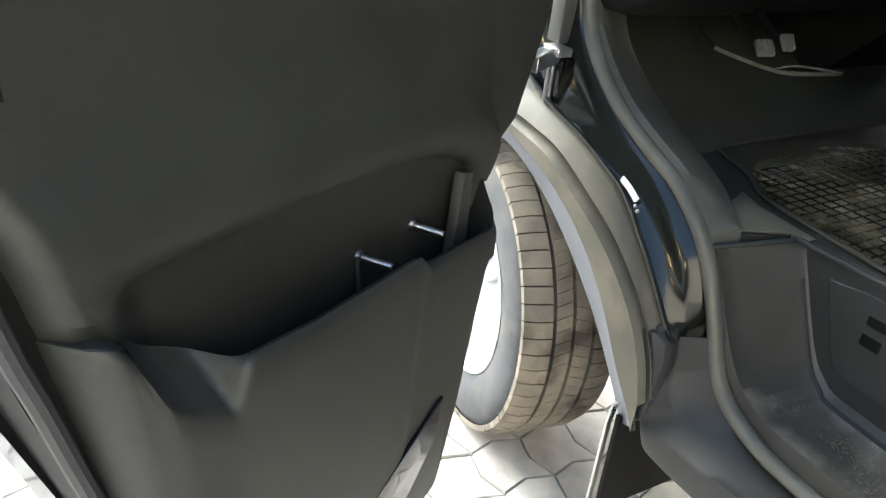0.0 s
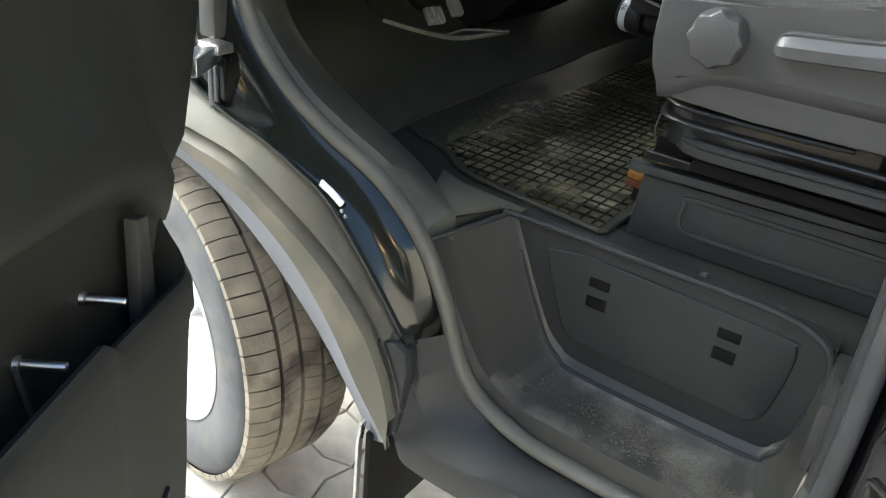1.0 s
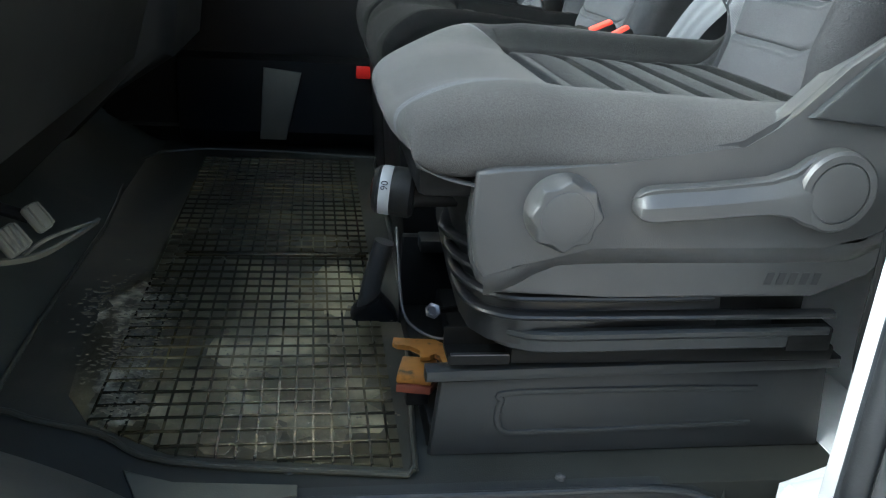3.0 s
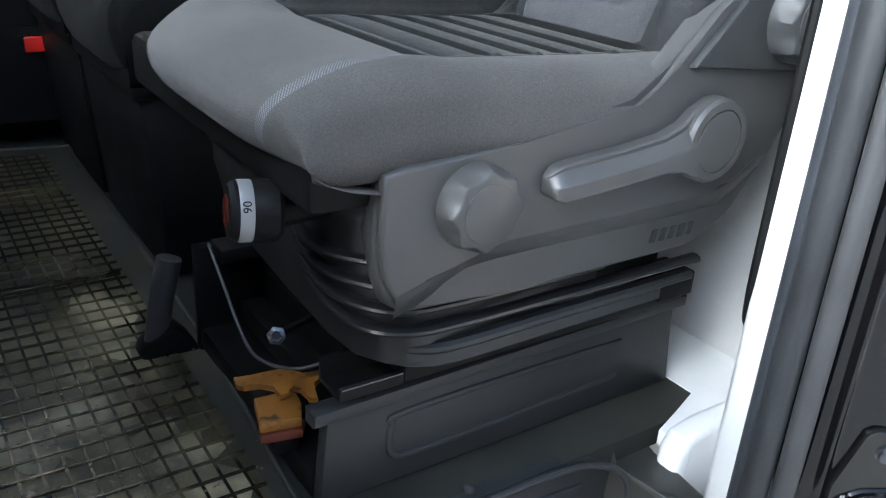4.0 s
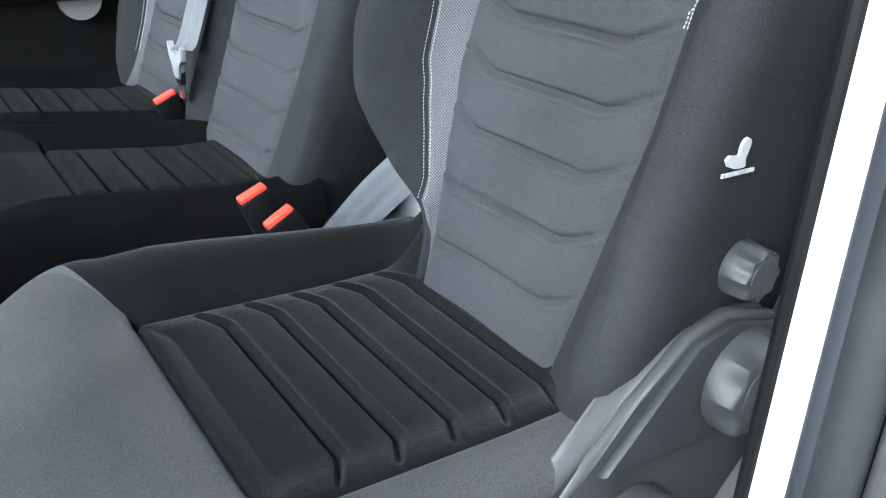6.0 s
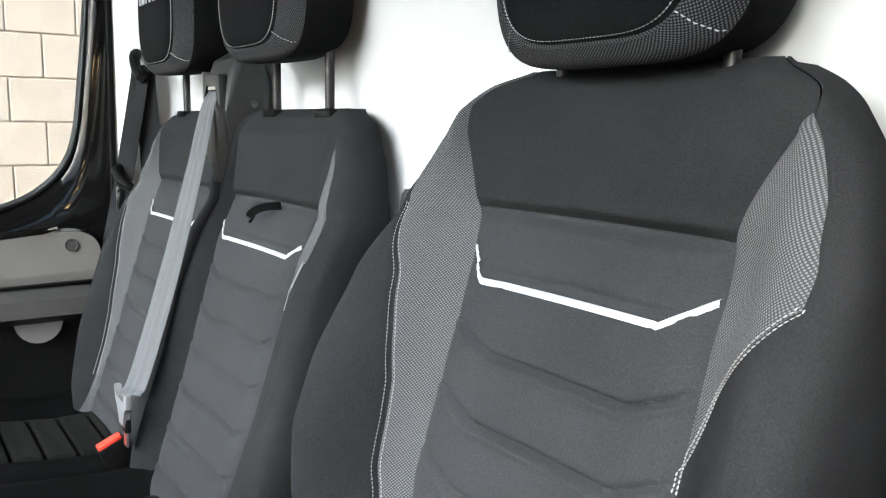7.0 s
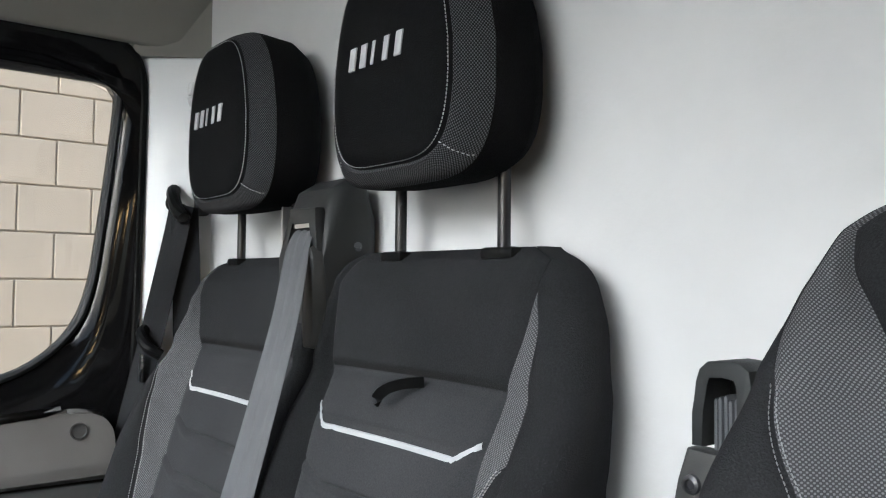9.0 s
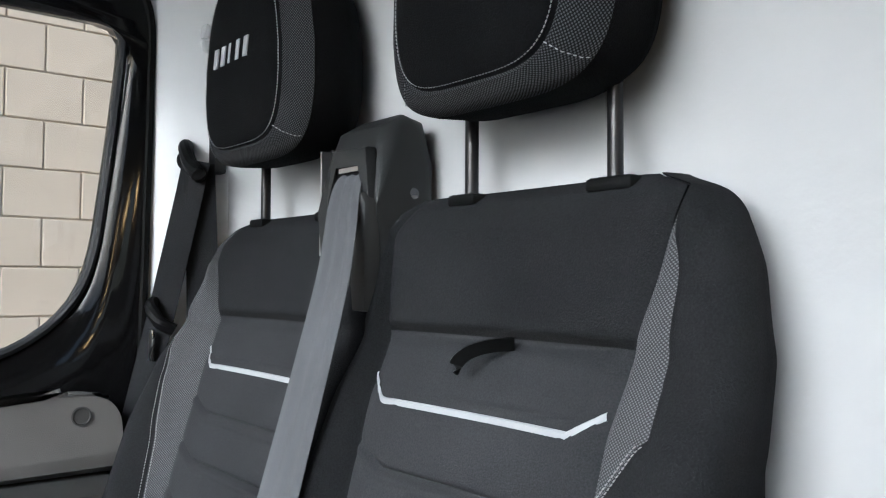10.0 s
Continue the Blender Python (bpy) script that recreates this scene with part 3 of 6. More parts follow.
        if sgn in wedge:
            part("insert", knit(sheet(lambda i: sgn * edge(i, sgn), lambda i: sgn * inside(i), 4, range(n0 + 1))), mesh_cloth, seat, "silver-flecked knitted piping", smooth=60)
        rows = []
        for i in allr:
            row = [lift(sgn * y, prof[i], i) for y in np.linspace(inside(i), hw, 15)]
            x, y, z = row[-1]
            foot = min(z - 0.004, z0 - low * 1.05 + 0.35 * max(0.0, -0.03 - x))
            for q, o in ((0.15, 0.004), (0.5, 0.004), (0.85, 0.0), (1.0, -0.008)):
                row.append((x + 0.012 * q * (1 - nose_of(i)), y + sgn * o, z + (foot - z) * q))
            rows.append(row)
        # Door light and far-side or bench shade are put into the side colours.
        part("cushion_side", grid(bmesh.new(), rows), (flank if sgn < 0 or not door else None) or (pad if sgn < 0 else quilt or cloth_seat_dim), seat, smooth=60)
    part("cushion_base", cube(front + 0.03, rear, cy - hw + 0.014, cy + hw - 0.03, z0 - low - 0.03, z0 - low * 0.5, bevel=0.012), bellows, seat)


def scalloped(name, parent, c, r, depth, lobes=8, mat=None, hollow=0.115):
    """A hand knob with hollows round its rim, facing the door."""
    bm = bmesh.new()
    n = lobes * 8
    rows = []
    for h, rr, cut in ((0.0, 1.0, 0.0), (0.2, 1.0, 0.05), (0.45, 1.0, 0.35), (0.7, 0.99, 0.8), (0.9, 0.96, 1.0), (0.97, 0.93, 1.0), (1.0, 0.89, 1.0)):
        rows.append([])
        for q in range(n):
            th = 2 * math.pi * q / n
            rad = r * rr - hollow * r * cut * (0.5 - 0.5 * math.cos(lobes * th)) ** 0.7
            rows[-1].append((c[0] + rad * math.cos(th), c[1] - depth * h, c[2] + rad * math.sin(th)))
    grid(bm, rows, close_u=True, caps=True)
    k = part(name, bm, mat or plastic_grey, parent, "grey plastic knob with a scalloped rim", smooth=32)
    part("knob_face", lathe(bmesh.new(), [(r * 0.68, 0.0), (r * 0.68, 0.0016), (r * 0.66, 0.002)], (c[0], c[1] - depth + 0.0005, c[2]), (0, -1, 0)), mat or plastic_grey, k)
    return k


def driver_seat():
    s = thing("driver_seat", "dark grey cloth driver's seat on a suspension base, worn thigh panel coloured lighter", "seat", at=(0, 0, 0))
    backrest(s, 0.58, 1.0, (1, -1), square=1.0, rise=0.012)
    headrest(s, 0.585, 1.785, 0.548, posts=True, foot=1.764)
    cushion(s, 0.605, 0.276, -0.074, 0.47, 1.200, (-1, 1), low=0.068, door=0.205, far=0.12, rise=0.014, far_rise=0.031, pad=cloth_worn_lit, flank=cloth_side_lit)
    # side shield with its sunk band and rear upright
    outline = [(0.012, 1.138), (0.010, 1.08), (0.015, 1.04), (0.024, 1.016), (0.042, 1.003), (0.17, 1.000), (0.41, 0.999), (0.47, 1.025), (0.51, 1.075), (0.545, 1.15), (0.555, 1.24), (0.535, 1.29), (0.47, 1.308), (0.43, 1.298), (0.38, 1.255), (0.335, 1.207), (0.32, 1.188), (0.29, 1.168), (0.15, 1.150), (0.03, 1.143)]
    shield = part("side_shield", slab(outline, "xz", 0.3315, 0.356, bevel=0.008, seg=3), plastic_grey, s, "grey moulded plastic side shield")
    brow = [(0.027, 1.024), (0.058, 1.034), (0.090, 1.052), (0.14, 1.060), (0.40, 1.064), (0.455, 1.074), (0.51, 1.110)]
    upper = brow + [(0.545, 1.15), (0.555, 1.24), (0.535, 1.29), (0.47, 1.308), (0.43, 1.298), (0.38, 1.255), (0.335, 1.207), (0.32, 1.188), (0.29, 1.168), (0.15, 1.150), (0.03, 1.143), (0.012, 1.138), (0.010, 1.08), (0.017, 1.042)]
    part("shield_panel", slab(upper, "xz", 0.3215, 0.334, bevel=0.005, seg=3), plastic_grey, shield)
    line = curve([(x, 0, z) for x, z in brow], 5)
    part("shield_band", grid(bmesh.new(), [[(p.x, 0.3225, p.z + 0.003), (p.x + 0.001, 0.3235, p.z - 0.002), (p.x + 0.004, 0.3318, p.z - 0.022), (p.x + 0.004, 0.335, p.z - 0.024)] for p in line]), plastic_grey, shield, smooth=60)
    part("upright", slab([(0.345, 1.205), (0.43, 1.292), (0.47, 1.302), (0.535, 1.284), (0.548, 1.24), (0.54, 1.19)], "xz", 0.312, 0.324, bevel=0.004), plastic, shield)
    for q in range(5):
        part("badge_bar", slab([(0.345 + 0.014 * q, 1.016), (0.353 + 0.014 * q, 1.016), (0.356 + 0.014 * q, 1.030), (0.348 + 0.014 * q, 1.030)], "xz", 0.3305, 0.332), plastic, shield)
    scalloped("knob", s, (0.101, 0.323, 1.101), 0.0395, 0.026, hollow=0.13)
    scalloped("recline_knob", s, (0.486, 0.315, 1.248), 0.045, 0.03, mat=plastic_knob, hollow=0.17)
    scalloped("lumbar_knob", s, (0.482, 0.335, 1.340), 0.023, 0.028, mat=plastic_knob, hollow=0.17)
    # lever: a flat handle that widens into a round boss
    bm = bmesh.new()
    rows = []
    for x, hh, zc, y1 in ((0.1745, 0.0045, 1.110, 0.310), (0.1755, 0.0082, 1.1105, 0.305), (0.178, 0.0115, 1.111, 0.301), (0.182, 0.0142, 1.112, 0.2985), (0.189, 0.0160, 1.113, 0.297), (0.20, 0.0165, 1.114, 0.297), (0.26, 0.0165, 1.119, 0.297), (0.315, 0.0175, 1.125, 0.297), (0.34, 0.024, 1.128, 0.298), (0.355, 0.034, 1.130, 0.300), (0.375, 0.041, 1.131, 0.302)):
        rows.append([(x, 0.321, zc - hh), (x, y1 + 0.002, zc - hh), (x, y1, zc - hh * 0.9), (x, y1, zc - hh * 0.05), (x, y1 + 0.0012, zc + hh * 0.1), (x, y1 + 0.010, zc + hh * 0.68), (x, y1 + 0.0095, zc + hh * 0.9), (x, y1 + 0.012, zc + hh), (x, 0.321, zc + hh)])
    grid(bm, rows, caps=True)
    lever = part("height_lever", bm, plastic_grey, s, "grey plastic lever with a round boss", smooth=24)
    part("boss", lathe(bmesh.new(), [(0.044, 0), (0.044, 0.016), (0.041, 0.020), (0.0335, 0.0205), (0.033, 0.0185), (0.0315, 0.0185), (0.031, 0.0205), (0.012, 0.021)], (0.388, 0.321, 1.131), (0, -1, 0), 48), plastic_grey, lever)
    # bellows: thin lips round the front corner, below the shield
    for zc, out, x1 in ((1.034, 0.362, 0.20), (1.012, 0.358, 0.24), (0.990, 0.354, 0.30), (0.969, 0.350, 0.452)):
        path = curve([(0.10, 0.80, zc), (0.035 - 0.25 * (zc - 0.969), 0.50, zc), (0.026 - 0.25 * (zc - 0.969), out + 0.075, zc), (0.036, out + 0.028, zc), (0.066, out + 0.005, zc), (0.115, out, zc), (0.22, out, zc), (x1, out, zc + 0.002)], 7)
        prof = [(0.009 * math.cos(a), 0.0052 * math.sin(a)) for a in np.linspace(0, 2 * math.pi, 12, endpoint=False)]
        part("bellows_fold", sweep(bmesh.new(), path, prof), bellows_lip, s, "black rubber bellows lip")
    # Core in the near-black, so the space behind the lips looks shaded.
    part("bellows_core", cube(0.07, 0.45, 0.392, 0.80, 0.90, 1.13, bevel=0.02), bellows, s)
    # base band with a lipped top edge, its end piece darker
    path = curve([(0.085, 0.52, 0), (0.062, 0.47, 0), (0.055, 0.43, 0), (0.062, 0.388, 0), (0.088, 0.365, 0), (0.13, 0.357, 0), (0.25, 0.357, 0), (0.41, 0.357, 0), (0.455, 0.357, 0)], 6)
    prof = [(-0.006, 0.919), (0.0, 0.917), (0.004, 0.920), (0.004, 0.933), (0.007, 0.937), (0.007, 0.942), (0.003, 0.945), (-0.006, 0.945)]
    rows = []
    for i, p in enumerate(path):
        d = (path[min(i + 1, len(path) - 1)] - path[max(i - 1, 0)]).normalized()
        side = Vector((d.y, -d.x, 0))
        rows.append([(p.x + side.x * o, p.y + side.y * o, z + 0.006 * max(0.0, p.x) / 0.4) for o, z in prof])
    part("base_band", grid(bmesh.new(), rows, close_u=True, caps=True), plastic, s, "dark grey base band with a lip")
    part("band_end", cube(0.405, 0.462, 0.3515, 0.40, 0.920, 0.951, bevel=0.003), plastic_dark, s)
    # skirt drawn in from the cushion to the lips, with soft slanting creases
    rows = []
    for q in np.linspace(0, 1, 33):
        z = 1.162 - 0.235 * q
        rows.append([])
        for u, (bx, by) in enumerate(((0.30, 0.385), (0.12, 0.362), (0.06, 0.360), (0.022, 0.375), (0.004, 0.405), (0.0, 0.45), (0.004, 0.56), (0.02, 0.80))):
            crease = 0.010 * math.exp(-((q - 0.12 - 0.045 * u) / 0.045) ** 2) - 0.006 * math.exp(-((q - 0.24 - 0.05 * u) / 0.05) ** 2)
            lean = 0.062 * (1 - q) ** 1.6 if u >= 3 else 0.062 * (1 - q) ** 1.6 * max(0, u - 1) / 2
            rows[-1].append((bx + 0.03 - lean - crease * (u >= 2), by + 0.018 * math.sin(math.pi * min(1, q * 1.2)) - 0.4 * crease, z))
    part("skirt", grid(bmesh.new(), rows), bellows_lip, s, "black creased dust skirt", smooth=60)
    # slide rail and seat box
    part("rail", cube(0.085, 0.50, 0.392, 0.43, 0.884, 0.905, bevel=0.004), plastic_dark, s, "black slide rail")
    part("rail", cube(0.02, 0.50, 0.74, 0.785, 0.884, 0.905, bevel=0.004), plastic_dark, s)
    rail_end = part("rail_end", slab([(0.393, 0.884), (0.440, 0.884), (0.440, 0.912), (0.435, 0.912), (0.435, 0.889), (0.398, 0.889), (0.398, 0.896), (0.393, 0.896)], "yz", 0.012, 0.085, bevel=0.001), plastic_dark, s, "open black end of the slide rail")
    part("rail_lip", cube(0.014, 0.084, 0.3925, 0.3985, 0.8955, 0.8975, bevel=0.0008), dark_steel, rail_end, "worn dark steel lip")
    bx = part("seat_box", slab([(0.0, FLOOR), (0.008, 0.85), (0.515, 0.865), (0.53, FLOOR)], "xz", 0.412, 0.434, bevel=0.008), plastic, s, "dark plastic seat box")
    # Box body, cover and front: under-seat shade is put into their colour.
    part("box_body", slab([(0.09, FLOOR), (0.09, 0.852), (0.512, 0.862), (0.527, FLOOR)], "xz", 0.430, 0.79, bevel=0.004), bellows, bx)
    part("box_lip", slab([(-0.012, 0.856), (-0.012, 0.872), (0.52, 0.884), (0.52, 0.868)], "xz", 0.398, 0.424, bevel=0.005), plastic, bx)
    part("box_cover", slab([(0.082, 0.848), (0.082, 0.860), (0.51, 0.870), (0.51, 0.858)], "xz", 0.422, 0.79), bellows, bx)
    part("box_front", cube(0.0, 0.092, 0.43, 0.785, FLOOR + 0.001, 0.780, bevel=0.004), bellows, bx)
    frame_line = curve([(0.42, 0.4115, 0.835), (0.30, 0.4115, 0.836), (0.10, 0.4115, 0.834), (0.085, 0.4115, 0.822), (0.082, 0.4115, 0.795), (0.092, 0.4115, 0.779), (0.12, 0.4115, 0.776), (0.25, 0.4115, 0.778), (0.42, 0.4115, 0.783)], 6)
    part("box_rib", sweep(bmesh.new(), frame_line, [(0.0045 * math.cos(a), 0.003 * math.sin(a)) for a in np.linspace(0, 2 * math.pi, 8, endpoint=False)], up=(0, 1, 0)), plastic, bx)
    # front of the base: weight dial, wire, latch and nut
    dc, da = (-0.036, 0.418, 1.084), (-1, 0.22, 0.06)
    d = part("weight_dial", lathe(bmesh.new(), [(0.024, 0), (0.0275, 0.004), (0.0275, 0.022), (0.0265, 0.024), (0.0265, 0.040), (0.023, 0.0445), (0.010, 0.046)], dc, da, 36), plastic_dark, s, "black weight dial with a pale scale")
    part("scale_band", lathe(bmesh.new(), [(0.0266, 0.025), (0.0272, 0.026), (0.0272, 0.036), (0.0266, 0.037)], dc, da, 36, caps=False), scale_white, d, "pale scale band")
    ax = Vector(da).normalized()
    out = Vector((0.0, -0.9, 0.43))
    out = (out - ax * out.dot(ax)).normalized()
    rise_dir = ax.cross(out)
    spot = Vector(dc) + ax * 0.031 + out * 0.0276
    place = Matrix(((rise_dir.x, ax.x, out.x, spot.x), (rise_dir.y, ax.y, out.y, spot.y), (rise_dir.z, ax.z, out.z, spot.z), (0, 0, 0, 1)))
    part("scale_figure", lettering("90", 0.0105, place), plastic_dark, d, "dark printed figure 90")
    part("dial_face", lathe(bmesh.new(), [(0.016, 0.0450), (0.013, 0.0468), (0.002, 0.0472)], dc, da, 24), red_brown, d, "dark red dial face")
    part("dial_stem", tube([(-0.04, 0.42, 1.084), (0.04, 0.43, 1.084)], 0.016, 12), plastic_dark, d)
    part("release_wire", tube(curve([(-0.03, 0.635, 0.965), (-0.03, 0.60, 0.94), (-0.028, 0.535, 0.89), (-0.012, 0.52, 0.868), (0.02, 0.50, 0.862), (0.06, 0.47, 0.885)], 6), 0.002, 8), plastic_grey, s, "thin grey release wire")
    plate = [(-0.035, 0.558), (-0.02, 0.552), (0.021, 0.551), (0.036, 0.528), (0.053, 0.528), (0.069, 0.519), (0.065, 0.51), (0.049, 0.514), (0.037, 0.506), (0.03, 0.477), (0.021, 0.48), (0.022, 0.504), (0.015, 0.512), (0.008, 0.502), (-0.005, 0.5), (-0.002, 0.52), (-0.015, 0.533), (-0.032, 0.534), (-0.038, 0.541)]
    latch = part("latch", slab(plate, "xy", 0.828, 0.835, bevel=0.0015), amber, s, "yellow passivated steel latch plate")
    part("latch_block", slab([(-0.026, 0.522), (0.0, 0.52), (0.019, 0.511), (0.017, 0.492), (0.005, 0.465), (-0.038, 0.474)], "xy", 0.812, 0.826, bevel=0.003), amber, latch, "worn amber lower block")
    part("rust_edge", slab([(-0.034, 0.49), (0.016, 0.48), (0.005, 0.463), (-0.038, 0.472)], "xy", 0.800, 0.8115, bevel=0.002), red_rust, latch, "rust-red lower edge")
    part("latch_post", cube(-0.024, 0.006, 0.474, 0.500, 0.778, 0.801, bevel=0.003), plastic_dark, latch)
    part("latch_arm", cube(0.055, 0.092, 0.512, 0.530, 0.822, 0.8275, bevel=0.001), plastic_dark, latch)
    part("nut_rod", tube([(0.02, 0.562, 0.872), (0.095, 0.61, 0.858)], 0.0045, 8), plastic_dark, s)
    part("nut", lathe(bmesh.new(), [(0.011, 0), (0.011, 0.006), (0.0065, 0.007), (0.006, 0.0015)], (0.018, 0.56, 0.873), (-0.4, -0.85, 0.4), 6), dark_steel, s, "worn hexagon nut")
    # Dark plate added inside the box, so its far end looks shaded.
    part("box_shade_end", cube(-0.004, 0.092, 0.772, 0.790, FLOOR + 0.001, 0.900, bevel=0.003), bellows, bx)
    part("cross_bar", cube(0.055, 0.09, 0.44, 0.78, 0.779, 0.81, bevel=0.004), plastic_dark, s)
    # printed mark on the bolster
    part("airbag_mark", slab([(p.x, p.z) for p in curve([(0.4375, 0, 1.4335), (0.441, 0, 1.4365), (0.447, 0, 1.4355), (0.4515, 0, 1.436), (0.452, 0, 1.4405), (0.454, 0, 1.4455), (0.4585, 0, 1.4475), (0.4620, 0, 1.4445), (0.4615, 0, 1.439), (0.4590, 0, 1.432), (0.4600, 0, 1.4265), (0.455, 0, 1.4255), (0.448, 0, 1.4262), (0.441, 0, 1.4285)], 3)], "xz", 0.3262, 0.3285), mark_print, s, "pale printed seat mark")
    for q in range(7):
        part("mark_bar", slab([(0.4365 + 0.0052 * q, 1.4205), (0.4405 + 0.0052 * q, 1.4205), (0.4405 + 0.0052 * q, 1.4235), (0.4365 + 0.0052 * q, 1.4235)], "xz", 0.3264, 0.328), mark_print, s)
    return s


driver_seat()


def passenger_seat(cy, inserts, flat, label):
    s = thing("passenger_seat", label, "seat", group="passenger seats")
    backrest(s, cy, 0.875, inserts, zlift=-0.040, rise=0.021, deep=0.62, square=1.0, flat=flat, slim=flat > 0)
    headrest(s, cy + 0.012, 1.822, 0.530, foot=1.758)
    # Bench cloths carry shade in their colour, darker than the backrests above.
    cushion(s, cy, 0.222, -0.04, 0.46, 1.195, (), low=0.13, pad=cloth_bench_dim, flank=cloth_flank_shade, quilt=cloth_bench_dim)
    part("pedestal", slab([(0.03, FLOOR), (0.0, 1.07), (0.46, 1.07), (0.46, FLOOR)], "xz", cy - 0.2, cy + 0.2, bevel=0.01), plastic_dark, s)
    return s


p_near = passenger_seat(1.215, (-1,), 1, "dark grey cloth middle passenger seat with a pull tab")
passenger_seat(1.652, (1,), -1, "dark grey cloth outer passenger seat beside the door")
# fold-down tab under the shoulder panel of the middle seat
strap = [(0.578, 1.214, 1.619), (0.560, 1.226, 1.617), (0.549, 1.240, 1.611), (0.545, 1.250, 1.602), (0.549, 1.252, 1.595)]
part("pull_tab", sweep(bmesh.new(), curve(strap, 5), [(-0.001, -0.006), (0.001, -0.006), (0.001, 0.006), (-0.001, 0.006)], up=(-0.45, -0.1, 0.9)), plastic_dark, p_near, "black webbing pull tab")


# ==== belts ====
def webbing(path, wide, across, mat, parent, name="webbing", label="", end=None):
    """A belt laid along a path, its width along one direction, ribbed."""
    path = [Vector(p) for p in path]
    bm = bmesh.new()
    rows = []
    for i, p in enumerate(path):
        d = (path[min(i + 1, len(path) - 1)] - path[max(i - 1, 0)]).normalized()
        ac = Vector(across).lerp(Vector(end or across), min(1.0, 1.6 * i / len(path)))
        ac = (ac - d * ac.dot(d)).normalized()
        n = ac.cross(d).normalized()
        row = [p + ac * (u * wide / 2) + n * (0.0007 + 0.0007 * math.cos(u * 9.4)) for u in np.linspace(-1, 1, 17)]
        row += [p + ac * (u * wide / 2) - n * 0.0008 for u in (1, 0, -1)]
        rows.append(row)
    grid(bm, rows, close_u=True, caps=True)
    return part(name, bm, mat, parent, label, smooth=50)


def buckle(parent, c, lean, name="buckle", tip=-38):
    m = Matrix.Translation(c) @ Euler((radians(lean), radians(tip), 0)).to_matrix().to_4x4()
    b = cube(-0.022, 0.022, -0.012, 0.012, -0.075, 0.0, bevel=0.004)
    bmesh.ops.transform(b, matrix=m, verts=b.verts)
    body = part(name, b, plastic_dark, parent, "black belt buckle")
    p = cube(-0.02, 0.02, -0.0085, 0.0085, -0.004, 0.006, bevel=0.003)
    bmesh.ops.transform(p, matrix=m, verts=p.verts)
    part("release_button", p, orange, body, "orange-red release button")
    return body


def middle_belt():
    s = thing("seat_belt", "grey middle seat belt hanging from a black shoulder tower", "seat belt", group="seat belts")
    prof = [(0.566, 1.695), (0.571, 1.75), (0.575, 1.80), (0.590, 1.838), (0.615, 1.853), (0.64, 1.847), (0.655, 1.80), (0.655, 1.64), (0.59, 1.64)]
    tower = part("tower", slab(prof, "xz", 1.412, 1.53, bevel=0.022, seg=5), plastic, s, "black plastic belt tower")
    part("slot_frame", slab([(1.416, 1.748), (1.424, 1.812), (1.490, 1.814), (1.502, 1.758), (1.496, 1.742), (1.484, 1.798), (1.434, 1.797), (1.426, 1.740)], "yz", 0.564, 0.58, bevel=0.004), plastic, tower)
    part("slot", cube(0.5685, 0.58, 1.432, 1.486, 1.752, 1.798), plastic_dark, tower)
    part("slot_plate", cube(0.566, 0.574, 1.440, 1.478, 1.788, 1.793), steel, tower)
    part("screw", lathe(bmesh.new(), [(0.006, 0), (0.006, 0.003), (0.003, 0.003)], (0.62, 1.4145, 1.765), (0, -1, 0), 12), dark_steel, tower)
    part("front_cover", slab([(1.413, 1.640), (1.413, 1.752), (1.422, 1.764), (1.431, 1.752), (1.441, 1.668), (1.437, 1.640)], "yz", 0.557, 0.578, bevel=0.004), plastic_grey, tower, "grey plastic slot cover")
    part("side_blade", cube(0.575, 0.61, 1.530, 1.534, 1.70, 1.82, bevel=0.001), steel, tower)
    webbing(curve([(0.590, 1.458, 1.796), (0.560, 1.452, 1.772), (0.523, 1.420, 1.67), (0.476, 1.420, 1.50), (0.420, 1.404, 1.345), (0.401, 1.394, 1.318)], 8), 0.047, (0.05, 1, 0), belt, s, "webbing", "grey ribbed webbing", end=(-0.4, 0.92, 0))
    tg = part("tongue", slab([(1.357, 1.326), (1.360, 1.305), (1.374, 1.297), (1.378, 1.272), (1.404, 1.272), (1.410, 1.296), (1.424, 1.306), (1.430, 1.328), (1.421, 1.330), (1.414, 1.314), (1.373, 1.311), (1.366, 1.328)], "yz", 0.386, 0.396, bevel=0.002), tongue_grey, s, "pale grey belt tongue")
    part("tongue_body", cube(0.388, 0.398, 1.376, 1.406, 1.262, 1.300, bevel=0.003), plastic_dark, tg, "black tongue body")
    part("blade", cube(0.391, 0.394, 1.382, 1.400, 1.238, 1.265), steel, tg)
    return s


middle_belt()


